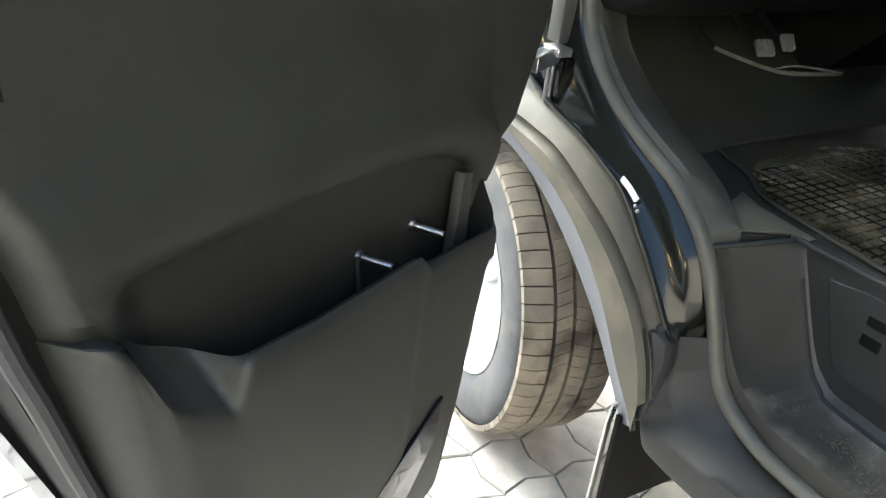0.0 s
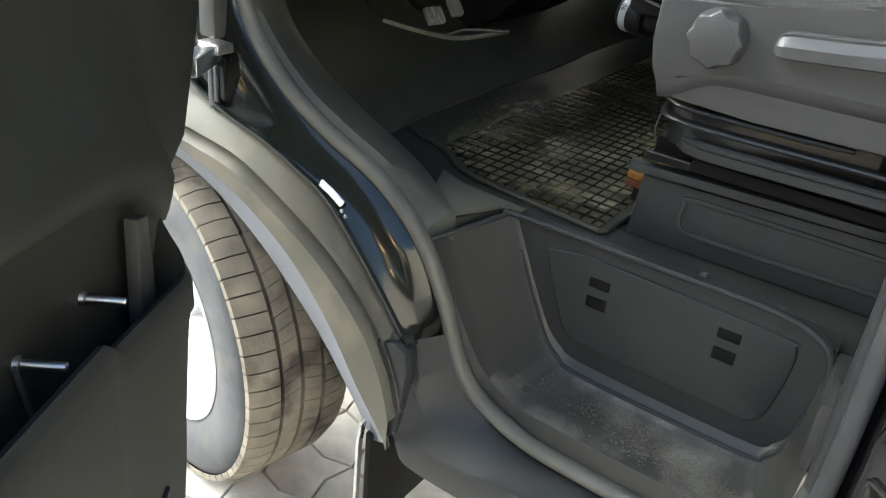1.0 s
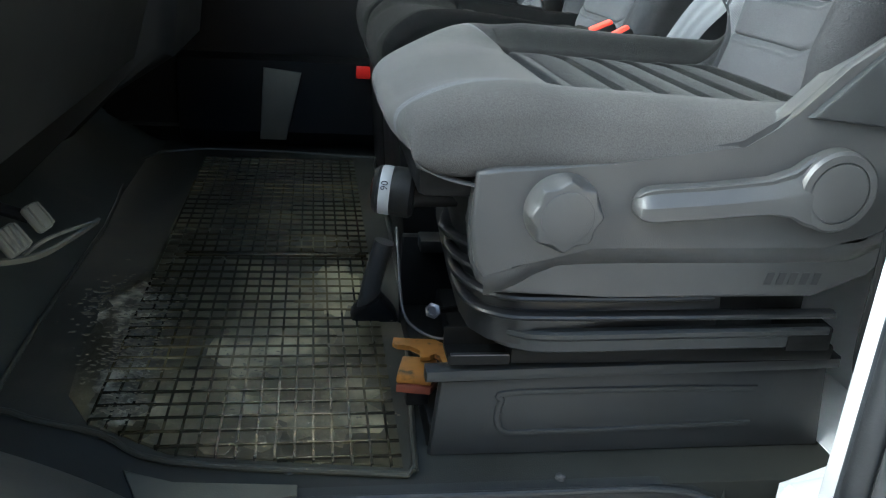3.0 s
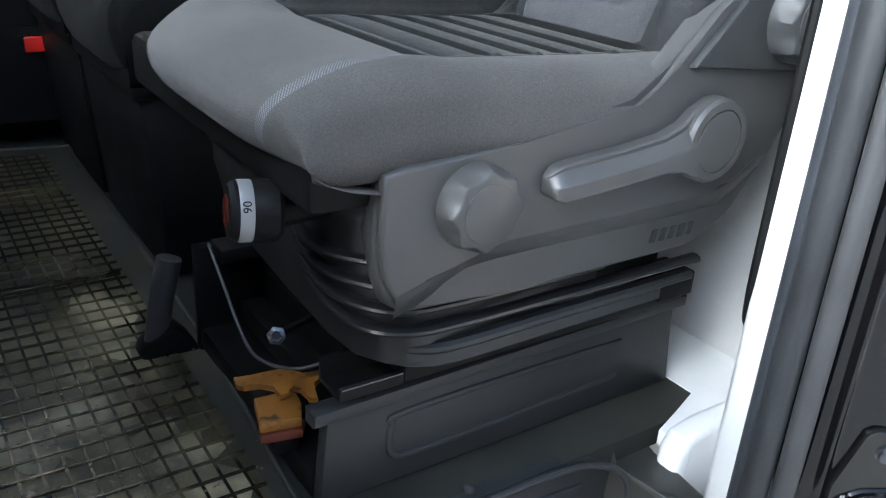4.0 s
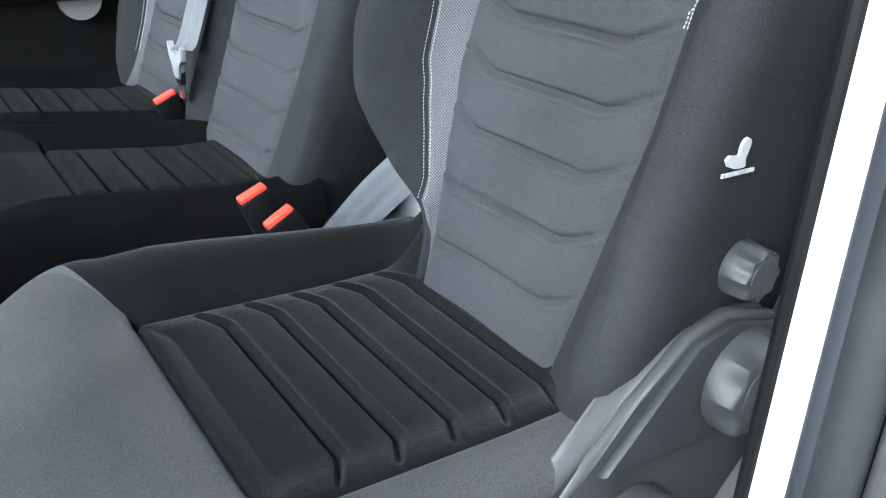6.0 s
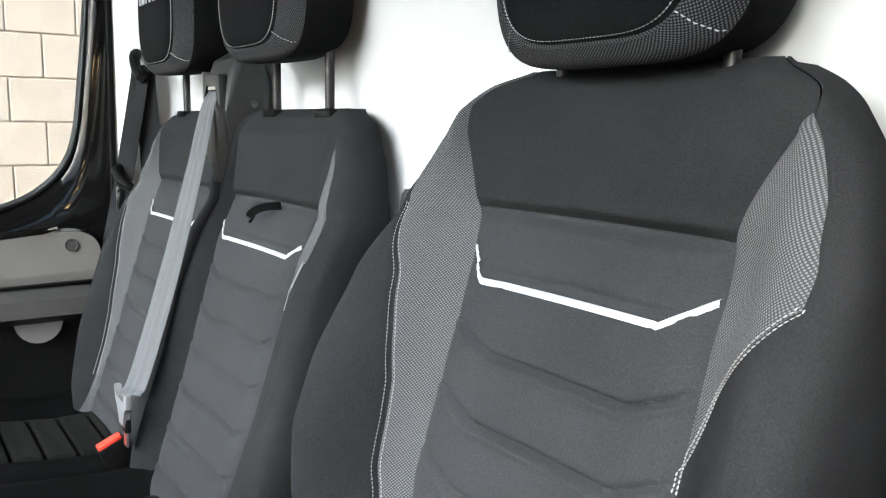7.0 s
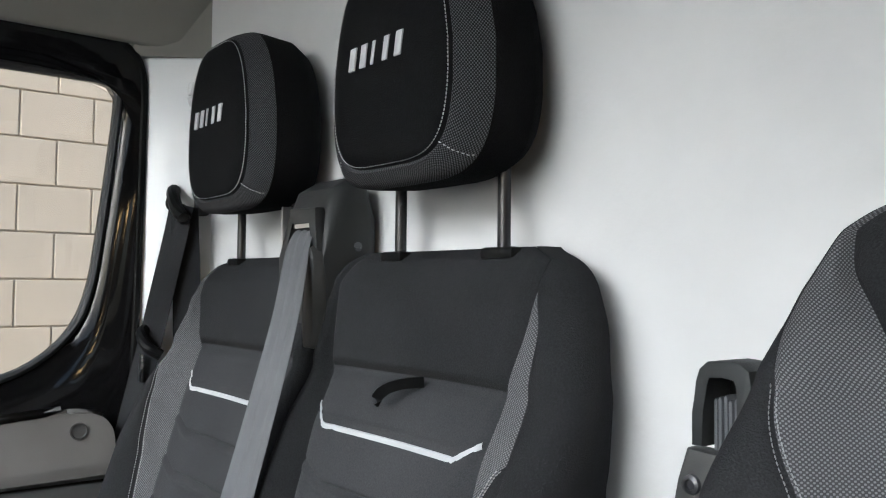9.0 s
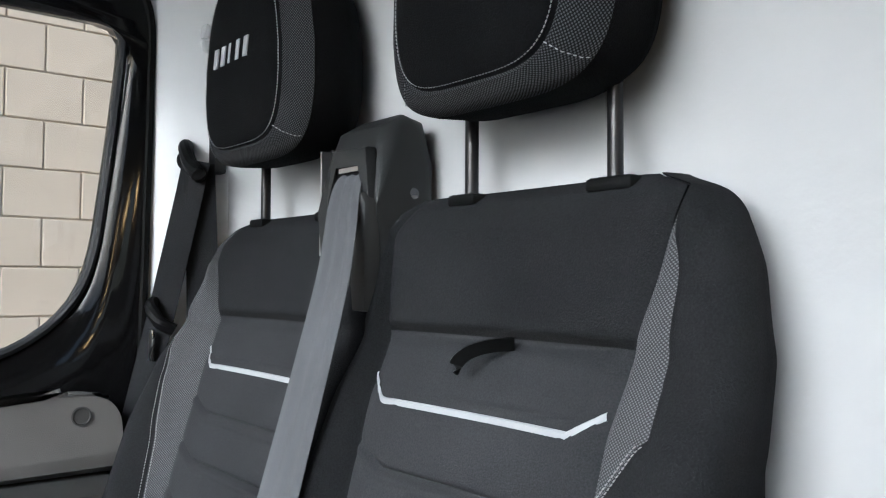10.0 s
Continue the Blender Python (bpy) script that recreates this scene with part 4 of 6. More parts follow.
def outer_belt():
    s = thing("seat_belt", "dark outer seat belt on its pillar ring", "seat belt", group="seat belts")
    part("pillar_ring", tube(curve([(0.585, 1.935, 1.855), (0.568, 1.915, 1.872), (0.555, 1.885, 1.862), (0.552, 1.86, 1.838), (0.556, 1.84, 1.822), (0.565, 1.87, 1.828), (0.575, 1.90, 1.84)], 6), 0.011, 10), plastic_dark, s, "black belt guide ring")
    part("bolt_cap", lathe(bmesh.new(), [(0.03, 0), (0.028, 0.015), (0.018, 0.022)], (0.582, 1.93, 1.852), (-0.5, -0.85, 0), 24), plastic_dark, s)
    part("slider_slot", cube(0.592, 0.612, 1.868, 1.892, 1.83, 2.03, bevel=0.004), plastic, s, "grey height adjuster slot")
    webbing(curve([(0.562, 1.862, 1.845), (0.555, 1.872, 1.79), (0.542, 1.890, 1.70), (0.530, 1.905, 1.62), (0.485, 1.918, 1.40), (0.46, 1.925, 1.20)], 8), 0.05, (0.45, -0.85, -0.12), cloth, s, "webbing", "black folded webbing")
    webbing(curve([(0.566, 1.862, 1.84), (0.575, 1.868, 1.70), (0.585, 1.875, 1.45)], 8), 0.046, (0.75, -0.6, 0), cloth, s, "webbing")
    part("lower_guide", tube(curve([(0.545, 1.930, 1.625), (0.527, 1.920, 1.638), (0.513, 1.898, 1.632), (0.517, 1.876, 1.612), (0.535, 1.866, 1.60)], 6), 0.0095, 10), plastic_dark, s, "black belt stop")
    part("tongue", cube(0.512, 0.516, 1.890, 1.905, 1.555, 1.60, bevel=0.001), steel, s, "bright belt tongue")
    return s


outer_belt()


def driver_belt():
    s = thing("seat_belt", "black belt tower with folded webbing beside the driver's seat", "seat belt", group="seat belts")
    tower = part("tower", cube(0.608, 0.655, 0.838, 0.892, 1.20, 1.66, bevel=0.006), plastic_dark, s, "black belt tower")
    horseshoe = [(0.8910, 1.606), (0.8900, 1.630), (0.8875, 1.652), (0.8845, 1.661), (0.8780, 1.6665), (0.8660, 1.668), (0.8520, 1.667), (0.8450, 1.662), (0.8430, 1.652), (0.8450, 1.630), (0.8480, 1.605), (0.8560, 1.605),
                 (0.8540, 1.630), (0.8525, 1.650), (0.8550, 1.6565), (0.8660, 1.658), (0.8770, 1.657), (0.8795, 1.650), (0.8810, 1.630), (0.8822, 1.606)]
    part("arch", slab(horseshoe, "yz", 0.576, 0.612, bevel=0.0018), plastic, tower, "dark grey rounded arch")
    for q in range(6):
        y = 0.8575 + 0.0041 * q
        part("webbing_fold", slab([(y - 0.0012, 1.56), (y + 0.0012, 1.56), (y + 0.0014, 1.641 - 0.0015 * (q % 3)), (y, 1.643 - 0.0015 * (q % 3)), (y - 0.0014, 1.641 - 0.0015 * (q % 3))], "yz", 0.586 + 0.001 * (q % 2), 0.61, bevel=0.0005), belt, tower, "grey webbing fold")
    part("lower_plate", slab([(0.845, 1.22), (0.848, 1.602), (0.894, 1.604), (0.9005, 1.58), (0.9085, 1.54), (0.955, 1.22)], "yz", 0.574, 0.594, bevel=0.003), plastic_grey, tower, "grey plate")
    for y in (0.8885, 0.8625):
        part("bolt", lathe(bmesh.new(), [(0.0075, 0), (0.007, 0.003), (0.004, 0.004), (0.0035, 0.002)], (0.5745, y, 1.579), (-1, 0, 0), 12), dark_steel, tower, "dark steel screw")
    # strap of the driver's outer belt behind the seat
    webbing(curve([(0.64, 0.315, 2.0), (0.625, 0.312, 1.6), (0.61, 0.305, 1.25), (0.60, 0.30, 0.95)], 6), 0.047, (1, 0.25, 0), plastic_dark, s, "webbing", "black webbing along the pillar")
    part("guide_loop", cube(0.60, 0.66, 0.295, 0.322, 1.60, 1.66, bevel=0.006), plastic_grey, s)
    return s


driver_belt()
b1 = thing("belt_buckle", "black belt buckle with an orange button between the seats", "buckle", group="belt buckles")
buckle(b1, (0.338, 0.957, 1.216), 4, tip=-24)
b2 = thing("belt_buckle", "black belt buckle with an orange button beside the driver's seat", "buckle", group="belt buckles")
buckle(b2, (0.336, 0.868, 1.216), -4, tip=-30)
b3 = thing("belt_buckle", "black belt buckle with an orange button on the bench", "buckle", group="belt buckles")
buckle(b3, (0.380, 1.450, 1.226), 6, tip=-24)
st = thing("belt_strap", "grey webbing stub rising behind the driver's cushion", "strap")
webbing(curve([(0.425, 0.975, 1.075), (0.425, 0.925, 1.125), (0.428, 0.805, 1.240), (0.445, 0.76, 1.29)], 5), 0.05, (0.35, -0.66, -0.66), belt, st, "webbing", "grey ribbed webbing")
# ==== outside: ground, yard wall ====
gm = bmesh.new()
grid(gm, [[(x, y, GROUND - 0.012) for x in (-400, -6, 0, 6, 400)] for y in (-400, -6, 0, 6, 400)])
ground = tagged(part("ground", gm, sand, smooth=0), "pale sandy ground between concrete pavers", "ground", kind="structure")
yard = tagged(part("wall_yard", cube(-9, 12, WALL_Y + 0.012, WALL_Y + 0.25, GROUND - 0.05, 4.4), mortar, smooth=0), "cream-painted concrete block wall of the yard", "wall", kind="structure")


# Unseen wall, added to darken reflections in the paint; bays add bright streaks.
bays = bmesh.new()
for x0, x1 in ((-12, -4.0), (-3.4, -2.3), (-1.3, -0.2), (0.3, 3.0), (3.7, 12)):
    box(bays, x0, x1, -9.3, -9.0, GROUND - 0.05, 4.2)
box(bays, -12, 12, -9.28, -9.02, 3.6, 4.18)
tagged(part("wall_shed_added", bays, shed_paint, smooth=0), "unseen grey shed wall with open bays, added for reflections", "wall", kind="structure")


def yard_lamp(x, z):
    """A round bulkhead lamp on the shed wall."""
    lamp = thing("yard_lamp", "round warm bulkhead lamp lit on the shed wall", "lamp", group="yard lamps")
    part("housing", lathe(bmesh.new(), [(0.17, 0.0), (0.17, 0.05), (0.155, 0.07)], (x, -9.0, z), (0, 1, 0), 24), steel, lamp)
    part("diffuser", lathe(bmesh.new(), [(0.15, 0.068), (0.13, 0.10), (0.08, 0.125), (0.01, 0.135)], (x, -9.0, z), (0, 1, 0), 24), bulb_glow, lamp, "warm glowing diffuser")


for k in range(7):
    yard_lamp(-6.0 + 1.7 * k, 3.2)


# Unseen dark wall, added to keep low sky out of the paint's reflections.
tagged(part("wall_front_added", cube(-12.3, -12, -9.3, 4.6, GROUND - 0.05, 2.2), shed_paint, smooth=0), "unseen dark wall added ahead of the vehicle to darken reflections", "wall", kind="structure")
# Unseen wall, added as a reflector that bounces sun onto rear-facing parts.
tagged(part("wall_rear_bounce", cube(6.0, 6.3, -9.0, 4.36, GROUND - 0.05, 5.0), yard_render, smooth=0), "unseen cream wall added behind the vehicle to bounce sunlight", "wall", kind="structure")


# ==== cab shell ====
SEAL = [(-0.70, 1.75), (-0.665, 1.40), (-0.655, 1.12), (-0.645, 1.03), (-0.60, 0.955), (-0.52, 0.886), (-0.43, 0.84), (-0.33, 0.797), (-0.245, 0.724), (-0.19, 0.63), (-0.135, 0.508), (-0.045, 0.452), (0.07, 0.434), (0.30, 0.434), (0.375, 0.47), (0.402, 0.60), (0.402, 1.0), (0.398, 1.4), (0.385, 2.0), (0.33, 2.2)]


def along(points, n=8, y=0.0):
    return curve([(a, y, b) for a, b in points], n)


def resample(line, n):
    line = [Vector(p) for p in line]
    d = [0.0]
    for a, b in zip(line, line[1:]):
        d.append(d[-1] + (b - a).length)
    out, j = [], 0
    for k in range(n):
        s = d[-1] * k / (n - 1)
        while j < len(d) - 2 and d[j + 1] < s:
            j += 1
        t = (s - d[j]) / max(1e-9, d[j + 1] - d[j])
        out.append(line[j].lerp(line[j + 1], min(1, t)))
    return out


def loft(lines, n=60):
    """A sheet through several lines, each cut into the same number of steps."""
    return grid(bmesh.new(), [list(r) for r in zip(*[resample(q, n) for q in lines])])


def shell():
    fl = slab([(-0.19, 0.345), (0.66, 0.345), (0.66, 1.93), (-1.0, 1.93), (-1.0, 0.20), (-0.30, 0.20), (-0.235, 0.24)], "xy", FLOOR - 0.03, FLOOR)
    tagged(part("floor", fl, floor_plastic, smooth=0), "dark plastic cab floor lining", "floor", kind="structure")
    bk = slab([(BULK_X, 0.29), (BULK_X, 1.78), (0.648, 1.82), (0.62, 1.86), (0.61, 1.90), (0.63, 1.97), (0.72, 1.97), (0.72, 0.29)], "xy", 0.42, 2.46)
    tagged(part("wall_rear", bk, bulkhead_paint, smooth=50), "off-white painted bulkhead behind the seats", "wall", kind="structure")
    # headlining rolls down to the side over the door
    prof = [(0.25, 2.06), (0.27, 2.2), (0.36, 2.32), (0.55, 2.38), (1.05, 2.40), (1.55, 2.38), (1.76, 2.33), (1.86, 2.24), (1.915, 2.13), (1.93, 2.115)]
    pr = [(p.y, p.z) for p in curve([(0, a, b) for a, b in prof], 5)]
    rows = [[(x, a, b + dz) for a, b in pr] for x, dz in ((-0.5, -0.02), (-0.2, 0.0), (0.2, 0.0), (0.45, 0.0), (0.655, 0.0))]
    bm = grid(bmesh.new(), rows)
    grid(bm, [[(x, a, b + dz + 0.05) for a, b in pr] for x, dz in ((-0.5, -0.02), (0.655, 0.0))])
    tagged(part("ceiling", bm, lining, smooth=60), "beige fabric cab headlining", "ceiling", kind="structure")
    ro = slab([(-0.6, 2.42), (0.72, 2.47), (0.72, 2.50), (-0.6, 2.45)], "xz", 0.12, 2.04, bevel=0.01)
    tagged(part("roof", ro, paint_black, smooth=40), "black painted cab roof skin", "roof", kind="structure")
    t = tube(curve([(0.645, 1.95, 2.20), (0.652, 1.86, 2.285), (0.655, 1.70, 2.36), (0.655, 1.4, 2.385)], 6), 0.004, 6)
    tagged(part("trim_1", t, plastic_dark), "dark joint between headlining and bulkhead", "trim", kind="structure")
    # toe board, dash and centre console
    tb = slab([(-0.55, FLOOR), (-0.60, FLOOR + 0.02), (-0.99, 0.997), (-1.0, 1.0), (-1.0, FLOOR)], "xz", 0.22, 1.92, bevel=0.01)
    tagged(part("wall_toe_board", tb, toe_rubber), "dark carpeted toe board under the dash", "wall", kind="structure")
    fw = cube(-1.04, -1.0, 0.15, 1.98, 0.45, 1.45)
    tagged(part("wall_front", fw, plastic_dark, smooth=0), "dark bulkhead in front of the pedals", "wall", kind="structure")
    return None


shell()


def dashboard():
    d = thing("dashboard", "black moulded dashboard with a centre console", "dashboard")
    part("dash_body", slab([(-1.0, 1.02), (-0.60, 1.03), (-0.44, 1.12), (-0.39, 1.30), (-0.46, 1.45), (-0.7, 1.52), (-1.0, 1.52)], "xz", 0.20, 1.93, bevel=0.03, seg=3), dash_plastic, d)
    part("console", slab([(-1.0, 0.80), (-0.76, 0.80), (-0.68, 0.90), (-0.50, 1.04), (-0.38, 1.12), (-0.36, 1.30), (-0.44, 1.42), (-1.0, 1.42)], "xz", 1.02, 1.42, bevel=0.03, seg=3), dash_plastic, d)
    part("knee_panel", slab([(-0.9, 0.98), (-0.62, 1.02), (-0.55, 1.12), (-0.9, 1.2)], "xz", 0.30, 0.92, bevel=0.02), dash_plastic, d)
    return d


dashboard()


def windscreen():
    bm = slab([(-0.98, 1.52), (-0.5, 2.36), (-0.49, 2.355), (-0.97, 1.515)], "xz", 0.25, 1.88)
    ob = tagged(part("window_front", bm, glass, smooth=0), "clear laminated windscreen", "window", kind="structure")
    ob.visible_shadow = False
    for y in (0.14, 1.88):
        p = slab([(-1.0, 1.5), (-0.52, 2.40), (-0.44, 2.40), (-0.9, 1.5)], "xz", y, y + 0.11, bevel=0.02)
        tagged(part("pillar_front", p, paint_black), "black painted windscreen pillar", "pillar", kind="structure")


windscreen()


def door_opening():
    """The body side round the driver's opening: seal, flange, sill, pillars."""
    prof = [(0.013 * math.cos(a), 0.016 * math.sin(a)) for a in np.linspace(0, 2 * math.pi, 20, endpoint=False)]
    s = thing("door_seal", "grey rubber weather seal round the door opening", "seal", kind="structure")
    # One seal in two greys: the light on its front is put into colour.
    part("bulb", sweep(bmesh.new(), along(SEAL[:16], 6, 0.18), prof, up=(0, 1, 0)), seal_lit, s)
    part("bulb", sweep(bmesh.new(), along(SEAL[15:], 6, 0.18), prof, up=(0, 1, 0)), rubber, s)
    part("band", sweep(bmesh.new(), along([(a + 0.004, z) for a, z in SEAL[15:]], 6, 0.197), [(0.008 * math.cos(a), 0.013 * math.sin(a)) for a in np.linspace(0, 6.283, 19)[:-1]], up=(0, 1, 0)), band_rubber, s, "dark blue-grey inner seal band", smooth=60)
    part("cover", sweep(bmesh.new(), [p + Vector((0.012, -0.0255, 0)) for p in along(SEAL[14:], 6, 0.18)], [(0.0135 * math.cos(a), 0.0115 * math.sin(a)) for a in np.linspace(0, 6.283, 21)[:-1]], up=(0, 1, 0)), seal_rubber, s, "grey cover strip", smooth=60)
    # glossy flange between the seal and the wheel arch
    low = along([(-0.90, 1.6), (-0.86, 1.25), (-0.80, 1.0), (-0.73, 0.90), (-0.64, 0.85), (-0.53, 0.82), (-0.45, 0.79), (-0.39, 0.76), (-0.31, 0.68), (-0.25, 0.61), (-0.21, 0.56)], 6)
    up = along([(-0.70, 1.75), (-0.665, 1.40), (-0.655, 1.12), (-0.645, 1.03), (-0.60, 0.955), (-0.52, 0.886), (-0.43, 0.84), (-0.33, 0.797), (-0.245, 0.724), (-0.20, 0.64), (-0.203, 0.56)], 6)
    at = lambda line, y, dx=0, dz=0: [(p.x + dx, y, p.z + dz) for p in line]
    mid = [a.lerp(b, 0.5) for a, b in zip(resample(low, 70), resample(up, 70))]
    fl = loft([at(low, 0.115), at(low, 0.130, 0.004, 0.004), at(mid, 0.146), at(up, 0.160, -0.01, -0.008), at(up, 0.19)], 70)
    tagged(part("pillar_front_flange", fl, flange_paint, smooth=60), "glossy black painted flange of the front pillar", "pillar", kind="structure")
    # pinch seam along the foot of the flange, with a pale clip and screws
    seam = at([p for p in low if p.x > -0.72], 0.1135, 0.003, 0.006)
    tagged(part("trim_4", sweep(bmesh.new(), seam, [(-0.0035, -0.004), (0.002, -0.004), (0.0035, 0.0), (0.002, 0.004), (-0.0035, 0.004)], up=(0, 1, 0)), flange_paint), "glossy black pinch seam above the wheel arch", "trim", kind="structure")
    clip = thing("seam_clip", "pale plastic clip on the black pinch seam", "clip")
    part("clip_body", sweep(bmesh.new(), curve([(-0.408, 0.119, 0.789), (-0.385, 0.119, 0.779), (-0.362, 0.119, 0.766)], 5), [(-0.006, -0.003), (0.004, -0.003), (0.006, 0.0), (0.004, 0.003), (-0.006, 0.003)], up=(0, 1, 0)), paint_white, clip)
    for x, z in ((-0.374, 0.752), (-0.358, 0.757), (-0.350, 0.750)):
        part("rivet", lathe(bmesh.new(), [(0.0035, 0), (0.003, 0.002), (0.001, 0.003)], (x, 0.114, z), (0, -1, 0.3), 10), steel, clip, "bright rivet head")
    # front pillar above the flange, out to the wing
    pl = slab([(-0.98, 0.95), (-0.98, 1.6), (-0.70, 1.6), (-0.66, 1.2), (-0.66, 1.02), (-0.72, 0.92), (-0.80, 0.90)], "xz", 0.16, 0.24, bevel=0.01)
    tagged(part("pillar_hinge", pl, paint_black), "black painted hinge pillar", "pillar", kind="structure")
    # sill moulding
    s1 = along([(-0.165, 0.585), (-0.12, 0.495), (-0.045, 0.436), (0.07, 0.418), (0.30, 0.418), (0.42, 0.43)], 7)
    s0 = along([(-0.215, 0.565), (-0.185, 0.48), (-0.12, 0.432), (0.05, 0.415), (0.30, 0.41), (0.45, 0.41)], 7)
    sb = along([(-0.245, 0.54), (-0.215, 0.42), (-0.17, 0.395), (0.05, 0.405), (0.30, 0.40), (0.45, 0.40)], 7)
    su = along([(-0.245, 0.50), (-0.21, 0.36), (-0.16, 0.33), (0.05, 0.33), (0.30, 0.33), (0.45, 0.33)], 7)
    sl = loft([at(s1, 0.185), at(s1, 0.17), at(s0, 0.135), at(s0, 0.118, 0, -0.012), at(sb, 0.10), at(sb, 0.094, 0, -0.012), at(su, 0.105), at(su, 0.2)], 60)
    tagged(part("sill", sl, plastic, smooth=45), "dark grey plastic sill moulding, scuffed", "sill", kind="structure")
    fp = slab([(-0.30, 0.262), (-0.238, 0.246), (-0.196, 0.335), (-0.16, 0.342), (-0.16, 0.362), (-0.30, 0.372), (-0.36, 0.40)], "xy", FLOOR + 0.001, FLOOR + 0.005, bevel=0.0015)
    tagged(part("floor_lining", fp, lining_dust), "dusty grey floor lining beside the step", "floor", kind="structure")
    screw = thing("sill_screw", "small grey screw at the sill end", "screw")
    part("screw_head", lathe(bmesh.new(), [(0.008, 0), (0.008, 0.004), (0.004, 0.006)], (-0.232, 0.112, 0.575), (0, -1, 0.3), 12), plastic_grey, screw)
    # kick plate between the seal and the floor
    k0 = along([(-0.66, 1.20), (-0.645, 1.03), (-0.60, 0.955), (-0.52, 0.886), (-0.43, 0.84), (-0.33, 0.797), (-0.246, 0.724)], 8)
    k1 = [(-0.70, 0.30, 1.15), (-0.68, 0.31, 1.0), (-0.63, 0.34, 0.905), (-0.54, 0.365, 0.83), (-0.44, 0.365, 0.785), (-0.36, 0.335, 0.768), (-0.29, 0.285, 0.763), (-0.226, 0.238, 0.757)]
    inner = resample(curve(k1, 8), 50)
    base = resample(at(k0, 0.192), 50)
    crown = [Vector(p).lerp(q, 0.55) + Vector((0, 0, 0.012)) for p, q in zip(base, inner)]
    rows = [list(r) for r in zip(resample(at(k0, 0.188, 0, -0.02), 50), resample(at(k0, 0.190, 0, 0.010), 50), resample(at(k0, 0.205, 0, 0.017), 50), crown, inner, [p + Vector((0.001, 0.004, -0.004)) for p in inner], [p + Vector((0.001, 0.006, -0.06)) for p in inner])]
    kp = grid(bmesh.new(), rows, caps=True)
    tagged(part("kick_plate", kp, dusty_plastic, smooth=40), "dark moulded kick plate beside the floor mat", "trim", kind="structure")
    # step well
    trough = along([(-0.236, 0.722), (-0.205, 0.668), (-0.16, 0.585), (-0.115, 0.522), (-0.06, 0.488), (0.0, 0.478), (0.28, 0.474), (0.345, 0.49), (0.375, 0.55), (0.39, 0.72)], 6)
    wide = along([(-0.178, 0.741), (-0.148, 0.675), (-0.108, 0.59), (-0.075, 0.53), (-0.045, 0.502), (0.0, 0.486), (0.28, 0.478), (0.325, 0.495), (0.350, 0.55), (0.364, 0.705)], 6)
    stp = loft([at(trough, 0.184, 0, -0.06), at(trough, 0.20), at(trough, 0.24), at(wide, 0.318), [(x, y, min(z, 0.7405)) for x, y, z in at(wide, 0.336, 0, 0.008)], [(x, y, min(z, 0.7405)) for x, y, z in at(wide, 0.346, 0, 0.03)]], 80)
    step = tagged(part("cab_step", stp, step_plastic, smooth=60), "dark moulded step well, dusty tread", "step", kind="structure")
    step.data.materials.append(tread_dust)
    for f in step.data.polygons:
        if abs(f.normal.z) > 0.8 and f.center.z < 0.6:
            f.material_index = 1
    rz = slab([(-0.20, 0.743), (-0.15, 0.66), (-0.10, 0.545), (-0.05, 0.488), (0.30, 0.482), (0.345, 0.50), (0.362, 0.56), (0.367, 0.69), (0.355, 0.722), (0.32, 0.739), (0.27, 0.743)], "xz", 0.344, 0.36)
    tagged(part("riser", rz, plastic, step), kind="")
    panel = curve([(-0.100, 0, 0.703), (-0.090, 0, 0.666), (-0.062, 0, 0.598), (-0.045, 0, 0.563), (-0.020, 0, 0.552), (0.12, 0, 0.547), (0.262, 0, 0.543), (0.290, 0, 0.552), (0.304, 0, 0.585), (0.315, 0, 0.66), (0.312, 0, 0.694), (0.295, 0, 0.703), (0.10, 0, 0.711), (-0.08, 0, 0.715)], 4)
    mc = Vector((0.11, 0, 0.63))
    ring_at = lambda k, y: [(mc.x + (p.x - mc.x) * k, y, mc.z + (p.z - mc.z) * k) for p in panel[:-1]]
    part("riser_panel", grid(bmesh.new(), [ring_at(1.012, 0.345), ring_at(1.0, 0.3412), ring_at(0.985, 0.3398), ring_at(0.6, 0.3396)], close_u=True, caps=True), plastic, step, smooth=25)
    for x in (0.003, 0.219):
        for z, h in ((0.674, 0.0085), (0.638, 0.0105)):
            # Solid near-black blocks: the shade inside the slots is put into colour.
            part("slot", cube(x - 0.018, x + 0.018, 0.3375, 0.3402, z - h, z + h, bevel=0.0012), bellows, step, "dark block drawn for a shaded open slot")
    part("step_end", slab([(0.374, 0.20), (0.415, 0.20), (0.415, 0.30), (0.44, 0.36), (0.36, 0.36), (0.366, 0.33)], "xy", 0.60, 0.712, bevel=0.008), step_plastic, step)
    part("bead", tube([(p.x, 0.336, p.z + 0.006) for p in wide[6:-4]], 0.006, 8, up=(0, 1, 0)), plastic, step)
    part("riser_lip", tube(curve([(-0.238, 0.19, 0.722), (-0.205, 0.262, 0.733), (-0.180, 0.322, 0.741), (-0.160, 0.337, 0.742), (0.10, 0.338, 0.741), (0.27, 0.337, 0.740), (0.335, 0.330, 0.728), (0.362, 0.318, 0.706), (0.368, 0.31, 0.66)], 6), 0.005, 10), plastic, step)
    for x, y, z in ((0.155, 0.36, 0.744), (-0.17, 0.39, 0.744)):
        c = thing("floor_clip", "small grey push clip in the floor lining", "clip", group="floor clips")
        part("clip_head", lathe(bmesh.new(), [(0.007, 0), (0.006, 0.004), (0.002, 0.006)], (x, y, z), (0, 0, 1), 12), plastic_grey, c)


step_plastic = material("step_plastic", (0.03, 0.0298, 0.027), 0.45, vary=0.15, bump=0.2, fine=500)
